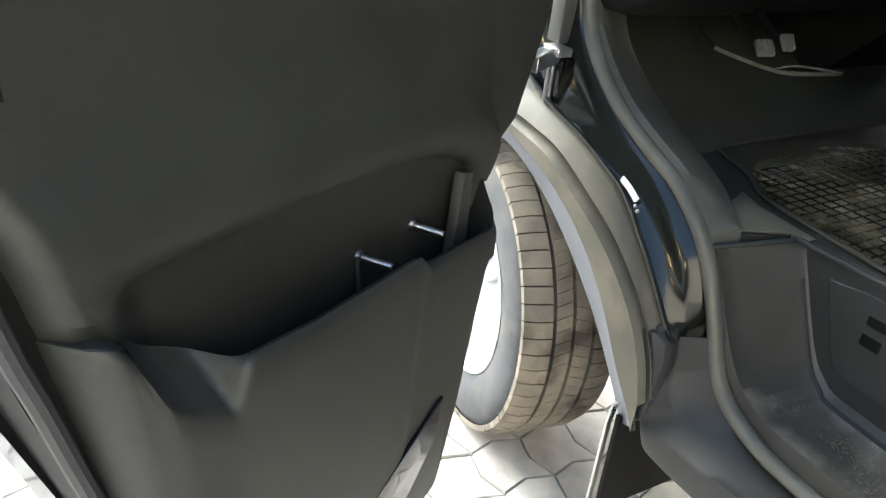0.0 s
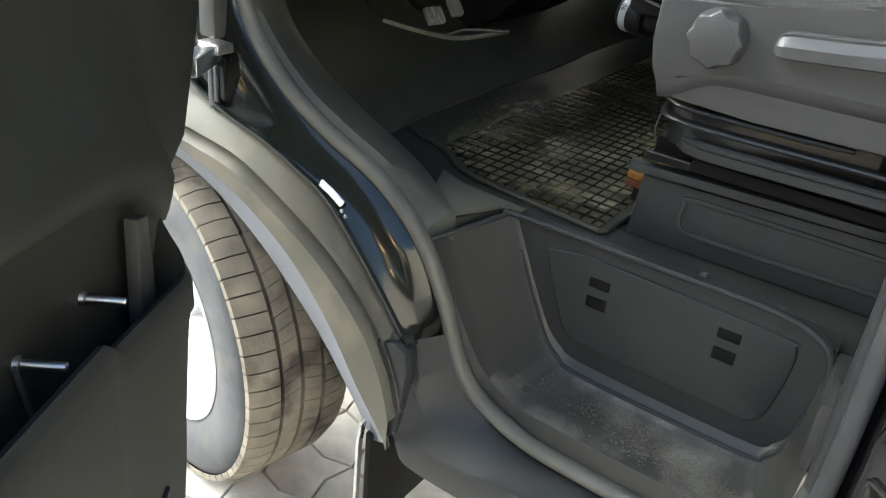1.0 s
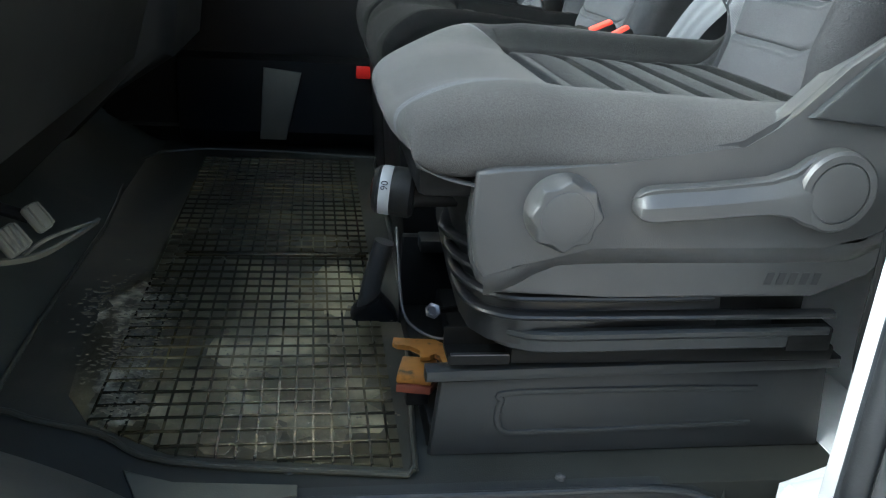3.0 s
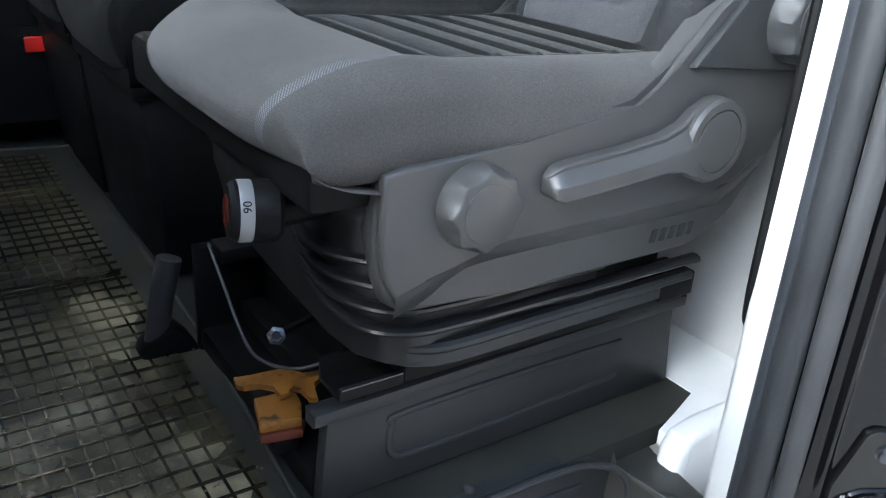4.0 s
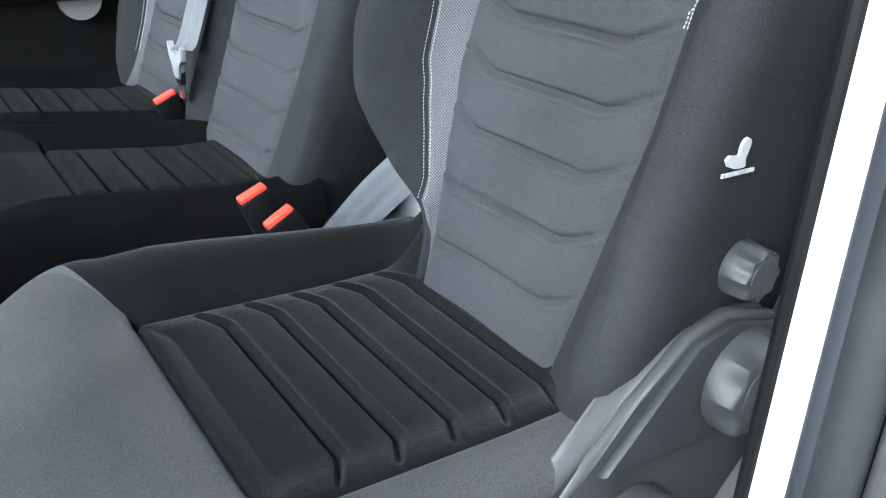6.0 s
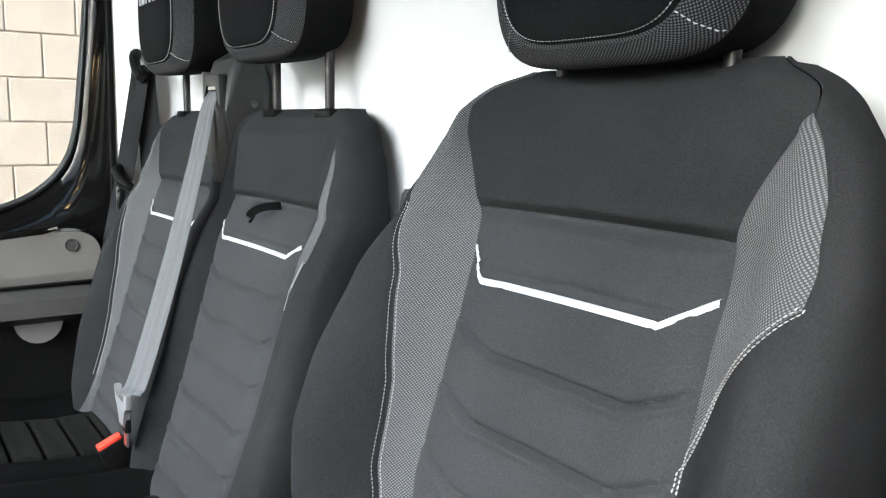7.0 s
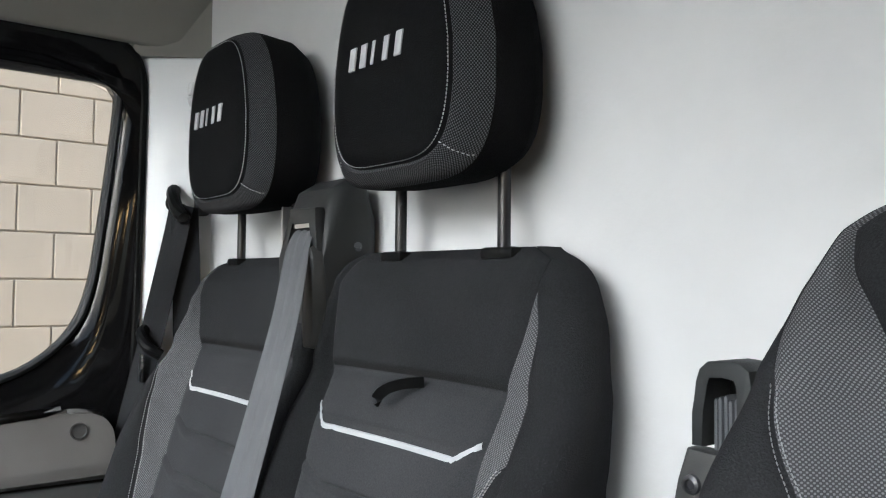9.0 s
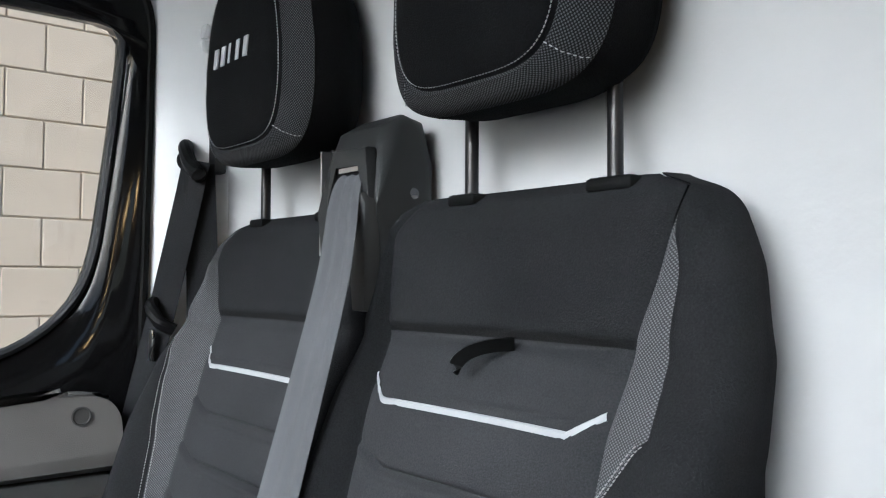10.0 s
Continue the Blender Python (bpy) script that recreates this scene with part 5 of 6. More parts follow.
tread_dust = material("tread_dust", (0.040, 0.038, 0.033), 0.5, vary=0.2, bump=0.3, fine=400, dirt=((0.20, 0.185, 0.155), 9, 0.47, 0.3), grain=0.35)
door_opening()


def rear_pillar():
    """The pillar behind the driver's door: white inside, black outside."""
    inner = [(0.405, 0.19), (0.406, 0.234), (0.412, 0.242), (0.455, 0.255), (0.50, 0.27), (0.56, 0.287), (0.60, 0.30), (0.70, 0.305), (0.70, 0.165), (0.45, 0.175), (0.415, 0.180)]
    tagged(part("pillar_rear", slab(inner, "xy", 0.66, 2.3, bevel=0.004), paint_white), "white painted inner pillar behind the driver's door", "pillar", kind="structure")
    fp = slab([(0.535, 0.90), (0.535, 0.37), (0.43, 0.335), (0.43, 0.30), (0.66, 0.29), (0.66, 0.90)], "xy", FLOOR - 0.02, FLOOR + 0.004, bevel=0.002)
    tagged(part("floor_rear", fp, paint_white), "white painted metal floor behind the driver's seat", "floor", kind="structure")
    foot = slab([(0.413, 0.58), (0.416, 0.735), (0.430, 0.757), (0.47, 0.765), (0.66, 0.765), (0.66, 0.60), (0.42, 0.575)], "xz", 0.288, 0.325, bevel=0.012, seg=3)
    tagged(part("pillar_foot", foot, paint_white), "white painted foot of the rear pillar", "pillar", kind="structure")
    edge = tube(curve([(0.478, 0.264, 0.905), (0.44, 0.253, 0.93), (0.417, 0.245, 0.97), (0.411, 0.243, 1.1), (0.409, 0.242, 1.4), (0.406, 0.24, 2.1)], 5), 0.006, 8, up=(1, 0, 0))
    tagged(part("trim_2", edge, plastic_dark), "dark edge strip on the white pillar", "trim", kind="structure")
    jamb = [(0.402, 0.172), (0.409, 0.160), (0.418, 0.157), (0.428, 0.159), (0.436, 0.150), (0.440, 0.139), (0.4455, 0.1315), (0.452, 0.130), (0.470, 0.1155), (0.500, 0.0895), (0.522, 0.070), (0.538, 0.058), (0.56, 0.052), (0.60, 0.05)]
    pts = curve([(a, b, 0) for a, b in jamb], 5) + [Vector((2.6, 0.05, 0))]
    zs = [0.34, 0.42, 0.6, 1.0, 1.4, 1.6, 1.9, 2.2, 2.4]
    off = [0.02, 0.0, 0.0, 0.0, 0.0, 0.01, 0.035, 0.07, 0.10]
    bm = grid(bmesh.new(), [[(p.x - 0.35 * o, p.y + o, z) for p in pts] for z, o in zip(zs, off)])
    tagged(part("body_side", bm, paint_black, smooth=60), "glossy black painted body side behind the door", "body panel", kind="structure")
    # plate, stamped arch and ledge on the slanting face of the jamb
    st = thing("door_striker", "bolted black striker plate on the door jamb", "striker")

    def face_at(u, h, z):
        """A place on the jamb's face: u along it, h off it."""
        return Vector((0.452 + 0.755 * u - 0.655 * h, 0.130 - 0.655 * u - 0.755 * h, z))

    def raised(poly, lift):
        bm = bmesh.new()
        c = sum((Vector((u, z, 0)) for u, z in poly), Vector()) / len(poly)
        ring_at = lambda k, h: [face_at(c.x + (u - c.x) * k, h, c.y + (z - c.y) * k) for u, z in poly]
        grid(bm, [ring_at(1.0, -0.002), ring_at(1.0, lift * 0.7), ring_at(0.975, lift), ring_at(0.93, lift), ring_at(0.90, lift * 0.6)], close_u=True, caps=True)
        return bm

    part("plate", raised([(0.001, 0.745), (0.001, 0.80), (0.021, 0.868), (0.030, 0.874), (0.095, 0.874), (0.10, 0.868), (0.10, 0.745)], 0.006), jamb_paint, st, "black painted plate with a raised rim")
    part("lower_plate", raised([(0.001, 0.44), (0.001, 0.685), (0.006, 0.691), (0.10, 0.688), (0.10, 0.44)], 0.005), jamb_paint, st)
    part("arch", tube([face_at(u, 0.003, z) for u, z in ((-0.002, 0.742), (0.004, 0.765), (0.016, 0.784), (0.034, 0.795), (0.060, 0.80), (0.10, 0.801))], 0.006, 10), paint_black, st)
    for u, z in ((0.046, 0.846), (0.090, 0.846)):
        p, q = face_at(u, 0.002, z), Vector((-0.655, -0.755, 0))
        part("bolt", lathe(bmesh.new(), [(0.011, 0), (0.011, 0.002), (0.0085, 0.003), (0.008, 0.007), (0.004, 0.008)], p, q, 16), dark_steel, st, "dark bolt head")
    sk = slab([(0.46, 0.30), (0.45, 0.40), (2.6, 0.40), (2.6, 0.30)], "xz", 0.075, 0.16, bevel=0.015)
    tagged(part("side_skirt", sk, plastic), "dark plastic skirt under the body side", "trim", kind="structure")


jamb_paint = material("jamb_paint", (0.009, 0.009, 0.008), 0.15, vary=0.2, scale=15, bump=0.03, spec=0.4, dirt=((0.02, 0.018, 0.014), 9, 0.55, 0.3))
rear_pillar()


def wheel_arch():
    a = thing("wheel_arch", "dusty grey plastic wheel arch moulding", "wheel arch", kind="structure")
    lines = {"o": [(-1.5, 0.55), (-1.4, 0.72), (-1.2, 0.82), (-0.95, 0.87), (-0.80, 0.87), (-0.64, 0.85), (-0.53, 0.82), (-0.45, 0.79), (-0.39, 0.76), (-0.31, 0.68), (-0.25, 0.61), (-0.215, 0.56)],
             "g": [(-1.45, 0.50), (-1.36, 0.66), (-1.18, 0.77), (-0.95, 0.81), (-0.80, 0.81), (-0.66, 0.795), (-0.57, 0.78), (-0.48, 0.74), (-0.37, 0.68), (-0.28, 0.60), (-0.23, 0.52), (-0.205, 0.44)],
             "b": [(-1.40, 0.45), (-1.30, 0.62), (-1.12, 0.73), (-0.95, 0.77), (-0.80, 0.775), (-0.70, 0.76), (-0.57, 0.72), (-0.45, 0.65), (-0.36, 0.56), (-0.29, 0.46), (-0.235, 0.39), (-0.22, 0.36)],
             "l": [(-1.36, 0.40), (-1.26, 0.56), (-1.10, 0.66), (-0.95, 0.705), (-0.82, 0.72), (-0.73, 0.705), (-0.62, 0.655), (-0.52, 0.585), (-0.42, 0.495), (-0.34, 0.40), (-0.30, 0.345), (-0.285, 0.32)]}
    c = {k: along(v, 6) for k, v in lines.items()}
    at = lambda line, y, d=0.0: [(p.x - d * 0.6, y, p.z - d * 0.8) for p in line]
    part("upper_band", loft([at(c["o"], 0.15), at(c["o"], 0.122, 0.004), at(c["o"], 0.108, 0.014), at(c["g"], 0.090, -0.012), at(c["g"], 0.10, -0.007), at(c["g"], 0.128, -0.006)], 80), arch_plastic, a, "dusty grey outer band", smooth=50)
    part("lower_band", loft([at(c["g"], 0.128, -0.004), at(c["g"], 0.092, 0.006), at(c["g"], 0.080, 0.014), at(c["b"], 0.082, -0.008), at(c["b"], 0.098, 0.0)], 80), arch_plastic, a, "dusty grey inner band", smooth=50)
    part("lip", loft([at(c["b"], 0.098, 0.0), at(c["b"], 0.106, 0.004), at(c["l"], 0.128, -0.004), at(c["l"], 0.142, 0.0)], 80), lip_plastic, a, "pale grey arch lip", smooth=50)
    part("liner", loft([at(c["l"], 0.142), at(c["l"], 0.2, -0.06), at(c["l"], 0.42, -0.09)], 60), plastic_dark, a, smooth=50)
    part("end_piece", slab([(-0.262, 0.565), (-0.225, 0.575), (-0.20, 0.565), (-0.195, 0.53), (-0.205, 0.40), (-0.235, 0.37), (-0.26, 0.45)], "xz", 0.094, 0.13, bevel=0.008), plastic, a)
    return a


arch_plastic = material("arch_plastic", (0.058, 0.0545, 0.041), 0.6, vary=0.15, bump=0.2, fine=400, dirt=((0.115, 0.10, 0.077), 8, 0.5, 0.25))
lip_plastic = material("lip_plastic", (0.135, 0.142, 0.165), 0.6, vary=0.12, bump=0.15)
wheel_arch()


def front_wheel():
    """A road wheel: sidewalls, tread ribs with sipes, an alloy rim with spokes."""
    C, R, HW = Vector((-0.825, 0.232, GROUND + 0.37)), 0.37, 0.115
    w = thing("front_wheel", "dusty front road wheel with a worn tyre and alloy rim", "wheel", at=C)
    prof = [(0.216, -0.098), (0.226, -0.106), (0.25, -0.116), (0.29, -0.121), (0.325, -0.118), (0.345, -0.110), (0.352, -0.098), (0.353, 0.098), (0.345, 0.11), (0.325, 0.118), (0.25, 0.118), (0.205, 0.10)]
    tyre = part("tyre", lathe(bmesh.new(), prof, (0, 0, 0), (0, 1, 0), 72, caps=False), tyre_rubber, w, "grey dusty rubber tyre", smooth=40)
    ribs = [(-0.113, -0.051), (-0.043, -0.006), (0.002, 0.042), (0.050, 0.112)]
    rnd = random.Random(4)
    for q, (y0, y1) in enumerate(ribs):
        bm = bmesh.new()
        n = 62 if q in (0, 3) else 84
        for i in range(n):
            a0, a1 = 2 * math.pi * (i + 0.03) / n, 2 * math.pi * (i + (0.95 if q in (0, 3) else 0.99)) / n
            skew = 0.03 * (1 if q % 2 else -1) * (0.3 if q in (0, 3) else 1.0)
            r1 = R - rnd.uniform(0, 0.0008)
            row = []
            for a in (a0, (a0 + a1) / 2, a1):
                e0 = r1 - (0.010 if q == 0 else 0.0)
                e1 = r1 - (0.010 if q == 3 else 0.0)
                ring_ = []
                for y, r in ((y0, 0.346), (y0, e0), ((y0 + y1) / 2, r1), (y1, e1), (y1, 0.346)):
                    aa = a + skew * (y - y0) / (y1 - y0)
                    ring_.append((r * math.cos(aa), y, r * math.sin(aa)))
                row.append(ring_)
            grid(bm, row, caps=True)
        tagged(part("tread_rib", bm, tread_rubber, tyre, smooth=30), kind="stuff")
    rim = part("rim", lathe(bmesh.new(), [(0.216, -0.10), (0.226, -0.108), (0.222, -0.112), (0.208, -0.10), (0.20, -0.05), (0.195, 0.09), (0.206, 0.10)], (0, 0, 0), (0, 1, 0), 64, caps=False), alloy, w, "bright alloy rim")
    for k in range(10):
        a = 2 * math.pi * k / 10 + 0.15
        bm = bmesh.new()
        rows = []
        for r, hw, y in ((0.05, 0.019, -0.075), (0.10, 0.014, -0.088), (0.16, 0.013, -0.096), (0.21, 0.02, -0.098)):
            d, s = Vector((math.cos(a), 0, math.sin(a))), Vector((-math.sin(a), 0, math.cos(a)))
            rows.append([d * r + s * u * hw + Vector((0, y + v, 0)) for u, v in ((-1, 0.03), (-1, 0.006), (-0.6, 0), (0.6, 0), (1, 0.006), (1, 0.03))])
        grid(bm, rows, close_u=True, caps=True)
        part("spoke", bm, alloy, rim)
    part("hub_cap", lathe(bmesh.new(), [(0.062, -0.04), (0.062, -0.075), (0.05, -0.088), (0.01, -0.09)], (0, 0, 0), (0, 1, 0), 32), alloy, rim)
    part("brake_disc", lathe(bmesh.new(), [(0.15, 0.0), (0.15, 0.02)], (0, 0, 0), (0, 1, 0), 40), alloy, w)
    w.matrix_world = Matrix.Translation(C) @ Matrix.Rotation(radians(-13), 4, "Z")
    return w


front_wheel()
mf = thing("mud_flap", "black mud flap on a bright metal stay", "mud flap")
part("flap", slab([(0.115, 0.345), (0.118, 0.10), (0.42, 0.10), (0.42, 0.36)], "yz", -0.285, -0.272, bevel=0.003), plastic_dark, mf)
part("stay", slab([(0.105, 0.37), (0.098, 0.33), (0.098, 0.12), (0.108, 0.12), (0.110, 0.33), (0.118, 0.37)], "yz", -0.292, -0.286), steel, mf, "bright metal stay")


# ==== driver's door ====
def driver_door():
    door = thing("door_1", "open driver's door with a dark moulded plastic inner panel", "door", kind="structure")
    us = np.linspace(0.333, 1.115, 114)
    rim = tab([(0.333, 0.80), (0.345, 0.772), (0.36, 0.75), (0.38, 0.742), (0.45, 0.752), (0.585, 0.766), (0.60, 0.786), (0.63, 0.793), (0.85, 0.810), (1.0, 0.832), (1.05, 0.858), (1.085, 0.89), (1.115, 0.91)], us, 1)
    top = tab([(0.333, 0.81), (0.36, 0.84), (0.40, 0.865), (0.5, 0.895), (0.7, 0.918), (0.98, 0.928), (1.06, 0.932), (1.125, 0.94)], us, 4)
    dep = tab([(0.333, 0.2), (0.345, 0.85), (0.355, 1.0), (1.025, 1.0), (1.06, 0.6), (1.085, 0.0), (1.115, 0.0)], us, 2)
    shelf = tab([(0.345, 0.0), (0.97, 0.0), (0.985, 0.012), (1.0, 0.048), (1.085, 0.052), (1.10, 0.0), (1.115, 0.0)], us, 1)
    bulge = tab([(0.333, 0.035), (0.342, 0.06), (0.353, 0.083), (0.368, 0.096), (0.40, 0.099), (0.60, 0.098), (0.62, 0.104), (1.0, 0.112), (1.08, 0.104), (1.125, 0.085)], us, 2)
    lowf = tab([(0.333, 0.775), (0.345, 0.735), (0.372, 0.70), (0.388, 0.66), (0.404, 0.52), (0.416, 0.40), (0.465, 0.21), (0.6, 0.18), (1.125, 0.18)], us, 1)

    def column(i):
        b, r, t, d, z0 = bulge[i], rim[i], top[i], dep[i], lowf[i]
        back = 0.062 + (0.014 - 0.062) * d
        u, h = us[i], 1.15 * shelf[i]
        pts = [(0.03, z0 - 0.03), (b - 0.03, z0), (b - 0.006, z0 + 0.05), (b, z0 + (r - z0) * 0.5), (b + 0.004, r - 0.045 - h), (b + 0.003, r - 0.012 - h), (b - 0.002, r - 0.002 - h), (b - 0.008, r + 0.001 - h * 0.97),
               (b - 0.014 * d - 0.004 - shelf[i], r - 0.004 * d), (b - 0.018 * d - 0.004 - shelf[i], r - 0.10 * d), (back + 0.01, r - 0.14 * d), (back, r - 0.12 * d), (back, r + (t - r) * 0.5), (back + 0.004, t - 0.012), (back + 0.03 * d, t + 0.006), (0.062, t + 0.03),
               (0.066, t + 0.055), (0.058, t + 0.085), (0.036, t + 0.125), (0.028, t + 0.20), (0.030, 1.25), (0.044, 1.36), (0.05, 1.50)]
        reach = min(1.0, max(0.0, (u - 0.93) / 0.185))
        return [(u + reach * (np.interp(z, (0.2, 0.55, 0.733, 0.838, 0.919, 1.015, 1.095, 1.2, 1.5), (0.96, 1.035, 1.080, 1.100, 1.118, 1.145, 1.178, 1.19, 1.195)) - 1.115), n, z) for n, z in pts]

    cols = [column(i) for i in range(len(us))]
    for du, k in ((0.012, 0.85), (0.026, 0.45), (0.03, 0.0), (0.03, -0.3)):
        cols.append([(u + du, n * k if k > 0 else 0.1 * k, z) for u, n, z in cols[len(us) - 1]])
    part("door_trim", grid(bmesh.new(), cols), door_plastic, door, "dark grain plastic panel with a map pocket", smooth=50)
    part("front_trim", slab([(0.05, 1.50), (0.07, 1.15), (0.14, 1.0), (0.19, 0.87), (0.345, 0.79), (0.36, 0.86), (0.36, 1.50)], "xz", -0.03, 0.026, bevel=0.012, seg=3), door_plastic, door)
    part("front_cheek", slab([(0.345, 0.80), (0.345, 0.60), (0.40, 0.36), (0.46, 0.22), (0.50, 0.22), (0.50, 0.80)], "xz", -0.03, 0.010, bevel=0.005), door_plastic, door)
    part("outer_skin", slab([(0.0, 1.5), (0.05, 1.0), (0.15, 0.85), (0.33, 0.78), (0.37, 0.6), (0.45, 0.2), (0.98, 0.2), (1.04, 0.45), (1.105, 0.66), (1.18, 0.86), (1.235, 1.04), (1.26, 1.2), (1.26, 1.5)], "xz", -0.09, -0.03, bevel=0.012), paint_black, door, "black painted outer skin")
    part("free_edge", slab([(0.93, 0.20), (0.99, 0.45), (1.05, 0.70), (1.10, 0.92), (1.15, 1.1), (1.16, 1.5), (1.235, 1.5), (1.23, 1.15), (1.205, 1.0), (1.16, 0.84), (1.10, 0.66), (1.03, 0.45), (0.99, 0.22)], "xz", -0.06, 0.03, bevel=0.012), plastic_dark, door)
    part("edge_seal", tube(curve([(0.97, 0.035, 0.25), (1.03, 0.035, 0.46), (1.108, 0.035, 0.70), (1.150, 0.035, 0.846), (1.171, 0.035, 0.916), (1.198, 0.035, 1.03), (1.212, 0.035, 1.16), (1.215, 0.035, 1.5)], 4), 0.011, 10, up=(1, 0, 0)), rubber, door, "black rubber door seal")
    for u, z in ((0.505, 0.775), (0.645, 0.778)):
        part("bolt", lathe(bmesh.new(), [(0.009, 0.0), (0.009, 0.006), (0.0055, 0.008), (0.0055, 0.052), (0.004, 0.054)], (u, 0.012, z), (-0.25, 1, -0.1), 14), steel, door, "bright bolt inside the pocket")
    part("pocket_strip", slab([(0.376, 0.66), (0.428, 0.66), (0.416, 0.842), (0.386, 0.836)], "xz", 0.030, 0.050, bevel=0.003), plastic_grey, door)
    part("pocket_stay", tube([(0.660, 0.022, 0.784), (0.644, 0.022, 0.70), (0.640, 0.022, 0.66)], 0.0035, 8, up=(0, 1, 0)), plastic_grey, door)
    # Slot drawn as a solid dark slab, its inner shade put into colour.
    part("lower_slot", slab([(0.50, 0.485), (0.515, 0.40), (0.60, 0.32), (0.80, 0.30), (0.82, 0.36), (0.70, 0.40)], "xz", 0.088, 0.1045, bevel=0.002), paint_black, door, "dark block drawn for a shaded open slot")
    part("check_arm", cube(-0.02, 0.10, -0.02, 0.012, 0.93, 0.96, bevel=0.003), steel, door, "bright door check arm")
    door.matrix_world = Matrix(((0.4833, 0.8755, 0, -0.648), (-0.8755, 0.4833, 0, 0.114), (0, 0, 1, 0), (0, 0, 0, 1)))
    back = door.matrix_world.inverted()

    def fitting(name, bm, mat, label=""):
        bmesh.ops.transform(bm, matrix=back, verts=bm.verts)
        return part(name, bm, mat, door, label)

    fitting("hinge_leaf", cube(-0.70, -0.63, 0.12, 0.165, 0.86, 0.94, bevel=0.006), paint_black, "black painted hinge leaf")
    fitting("hinge_pin", lathe(bmesh.new(), [(0.010, 0), (0.010, 0.10)], (-0.652, 0.118, 0.85), (0, 0, 1), 14), dark_steel, "dark hinge pin")
    fitting("hinge_bracket", cube(-0.675, -0.625, 0.105, 0.14, 0.945, 0.962, bevel=0.003), steel, "bright bracket")
    fitting("hinge_leaf", cube(-0.70, -0.66, 0.13, 0.165, 0.96, 1.10, bevel=0.006), plastic_grey)
    return door


door_plastic = material("door_plastic", (0.0165, 0.0176, 0.0152), 0.55, vary=0.12, scale=6, bump=0.25, fine=700)
driver_door()


# ==== passenger door and pillar ====
def passenger_door():
    d = thing("door_2", "closed passenger door, black painted frame, grey trim below", "door", kind="structure")
    hole = [(p.x, p.z) for p in curve([(-0.45, 0, 2.052), (0.0, 0, 2.055), (0.42, 0, 2.055), (0.474, 0, 2.050), (0.486, 0, 2.035), (0.480, 0, 1.95), (0.463, 0, 1.80), (0.450, 0, 1.71), (0.426, 0, 1.645), (0.378, 0, 1.595), (0.31, 0, 1.562), (0.15, 0, 1.525), (-0.3, 0, 1.50), (-0.55, 0, 1.52)], 5)]
    outer = [(p.x, p.z) for p in curve([(-0.45, 0, 2.125), (0.0, 0, 2.125), (0.42, 0, 2.122), (0.485, 0, 2.108), (0.513, 0, 2.065), (0.514, 0, 1.95), (0.512, 0, 1.80), (0.509, 0, 1.65), (0.505, 0, 1.50), (0.50, 0, 1.42), (0.48, 0, 1.40), (0.15, 0, 1.40), (-0.3, 0, 1.40), (-0.62, 0, 1.42)], 5)]
    h, o = resample([(a, 0, b) for a, b in hole], 90), resample([(a, 0, b) for a, b in outer], 90)
    at = lambda l, y: [(p.x, y, p.z) for p in l]
    mid = [a.lerp(b, 0.35) for a, b in zip(h, o)]
    bm = grid(bmesh.new(), [list(r) for r in zip(at(h, 2.0), at(h, 1.965), at([a.lerp(b, 0.12) for a, b in zip(h, o)], 1.95), at(mid, 1.942), at(o, 1.938), at(o, 1.99))])
    part("door_frame", bm, paint_black, d, "glossy black window frame", smooth=50)
    part("glass_seal", sweep(bmesh.new(), at(h, 1.962), [(0.007 * math.cos(a), 0.009 * math.sin(a)) for a in np.linspace(0, 6.28, 9)[:-1]], up=(0, 1, 0)), rubber, d)
    gl = part("pane", slab([(p.x, p.z) for p in h[::3]], "xz", 1.972, 1.976), glass, d, smooth=0)
    gl.visible_shadow = False
    # trim panel with armrest and pocket
    tp = part("door_trim", slab([(p.x, p.z) for p in curve([(-0.7, 0, 1.40), (-0.6, 0, 1.49), (0.30, 0, 1.508), (0.41, 0, 1.515), (0.450, 0, 1.508), (0.472, 0, 1.486), (0.478, 0, 1.45), (0.478, 0, 1.43)], 5)] + [(0.478, 1.405), (-0.7, 1.405)], "xz", 1.90, 1.94, bevel=0.008), trim_grey, d, "light grey door trim")
    part("trim_button", lathe(bmesh.new(), [(0.0135, 0), (0.0135, 0.002), (0.0115, 0.0022), (0.0105, 0.001)], (0.421, 1.9005, 1.485), (0, -1, 0), 24), armrest_grey, tp)
    part("armrest", slab([(1.94, 1.402), (1.895, 1.400), (1.862, 1.385), (1.857, 1.352), (1.885, 1.335), (1.94, 1.335)], "yz", -0.5, 0.470, bevel=0.012, seg=3), armrest_grey, d, "dark grey door armrest")
    part("lower_trim", slab([(1.94, 1.335), (1.905, 1.332), (1.90, 0.80), (1.94, 0.78)], "yz", -0.7, 0.47), plastic_dark, d)
    part("pull_cup", lathe(bmesh.new(), [(0.005, 0), (0.03, 0.004), (0.042, 0.014), (0.045, 0.018)], (0.350, 1.903, 1.338), (0, -1, 0.1), 20), trim_grey, d)
    part("door_pocket", slab([(1.90, 1.0), (1.845, 0.99), (1.83, 0.80), (1.86, 0.76), (1.90, 0.76)], "yz", -0.5, 0.35, bevel=0.01), plastic_dark, d)
    part("pocket_plate", slab([(-0.285, 0.78), (-0.275, 0.975), (-0.175, 0.965), (-0.215, 0.78)], "xz", 1.822, 1.832, bevel=0.003), lining_dust, d)
    part("reflector", cube(-0.03, 0.03, 1.824, 1.832, 0.955, 0.99, bevel=0.004), red, d, "red door reflector")
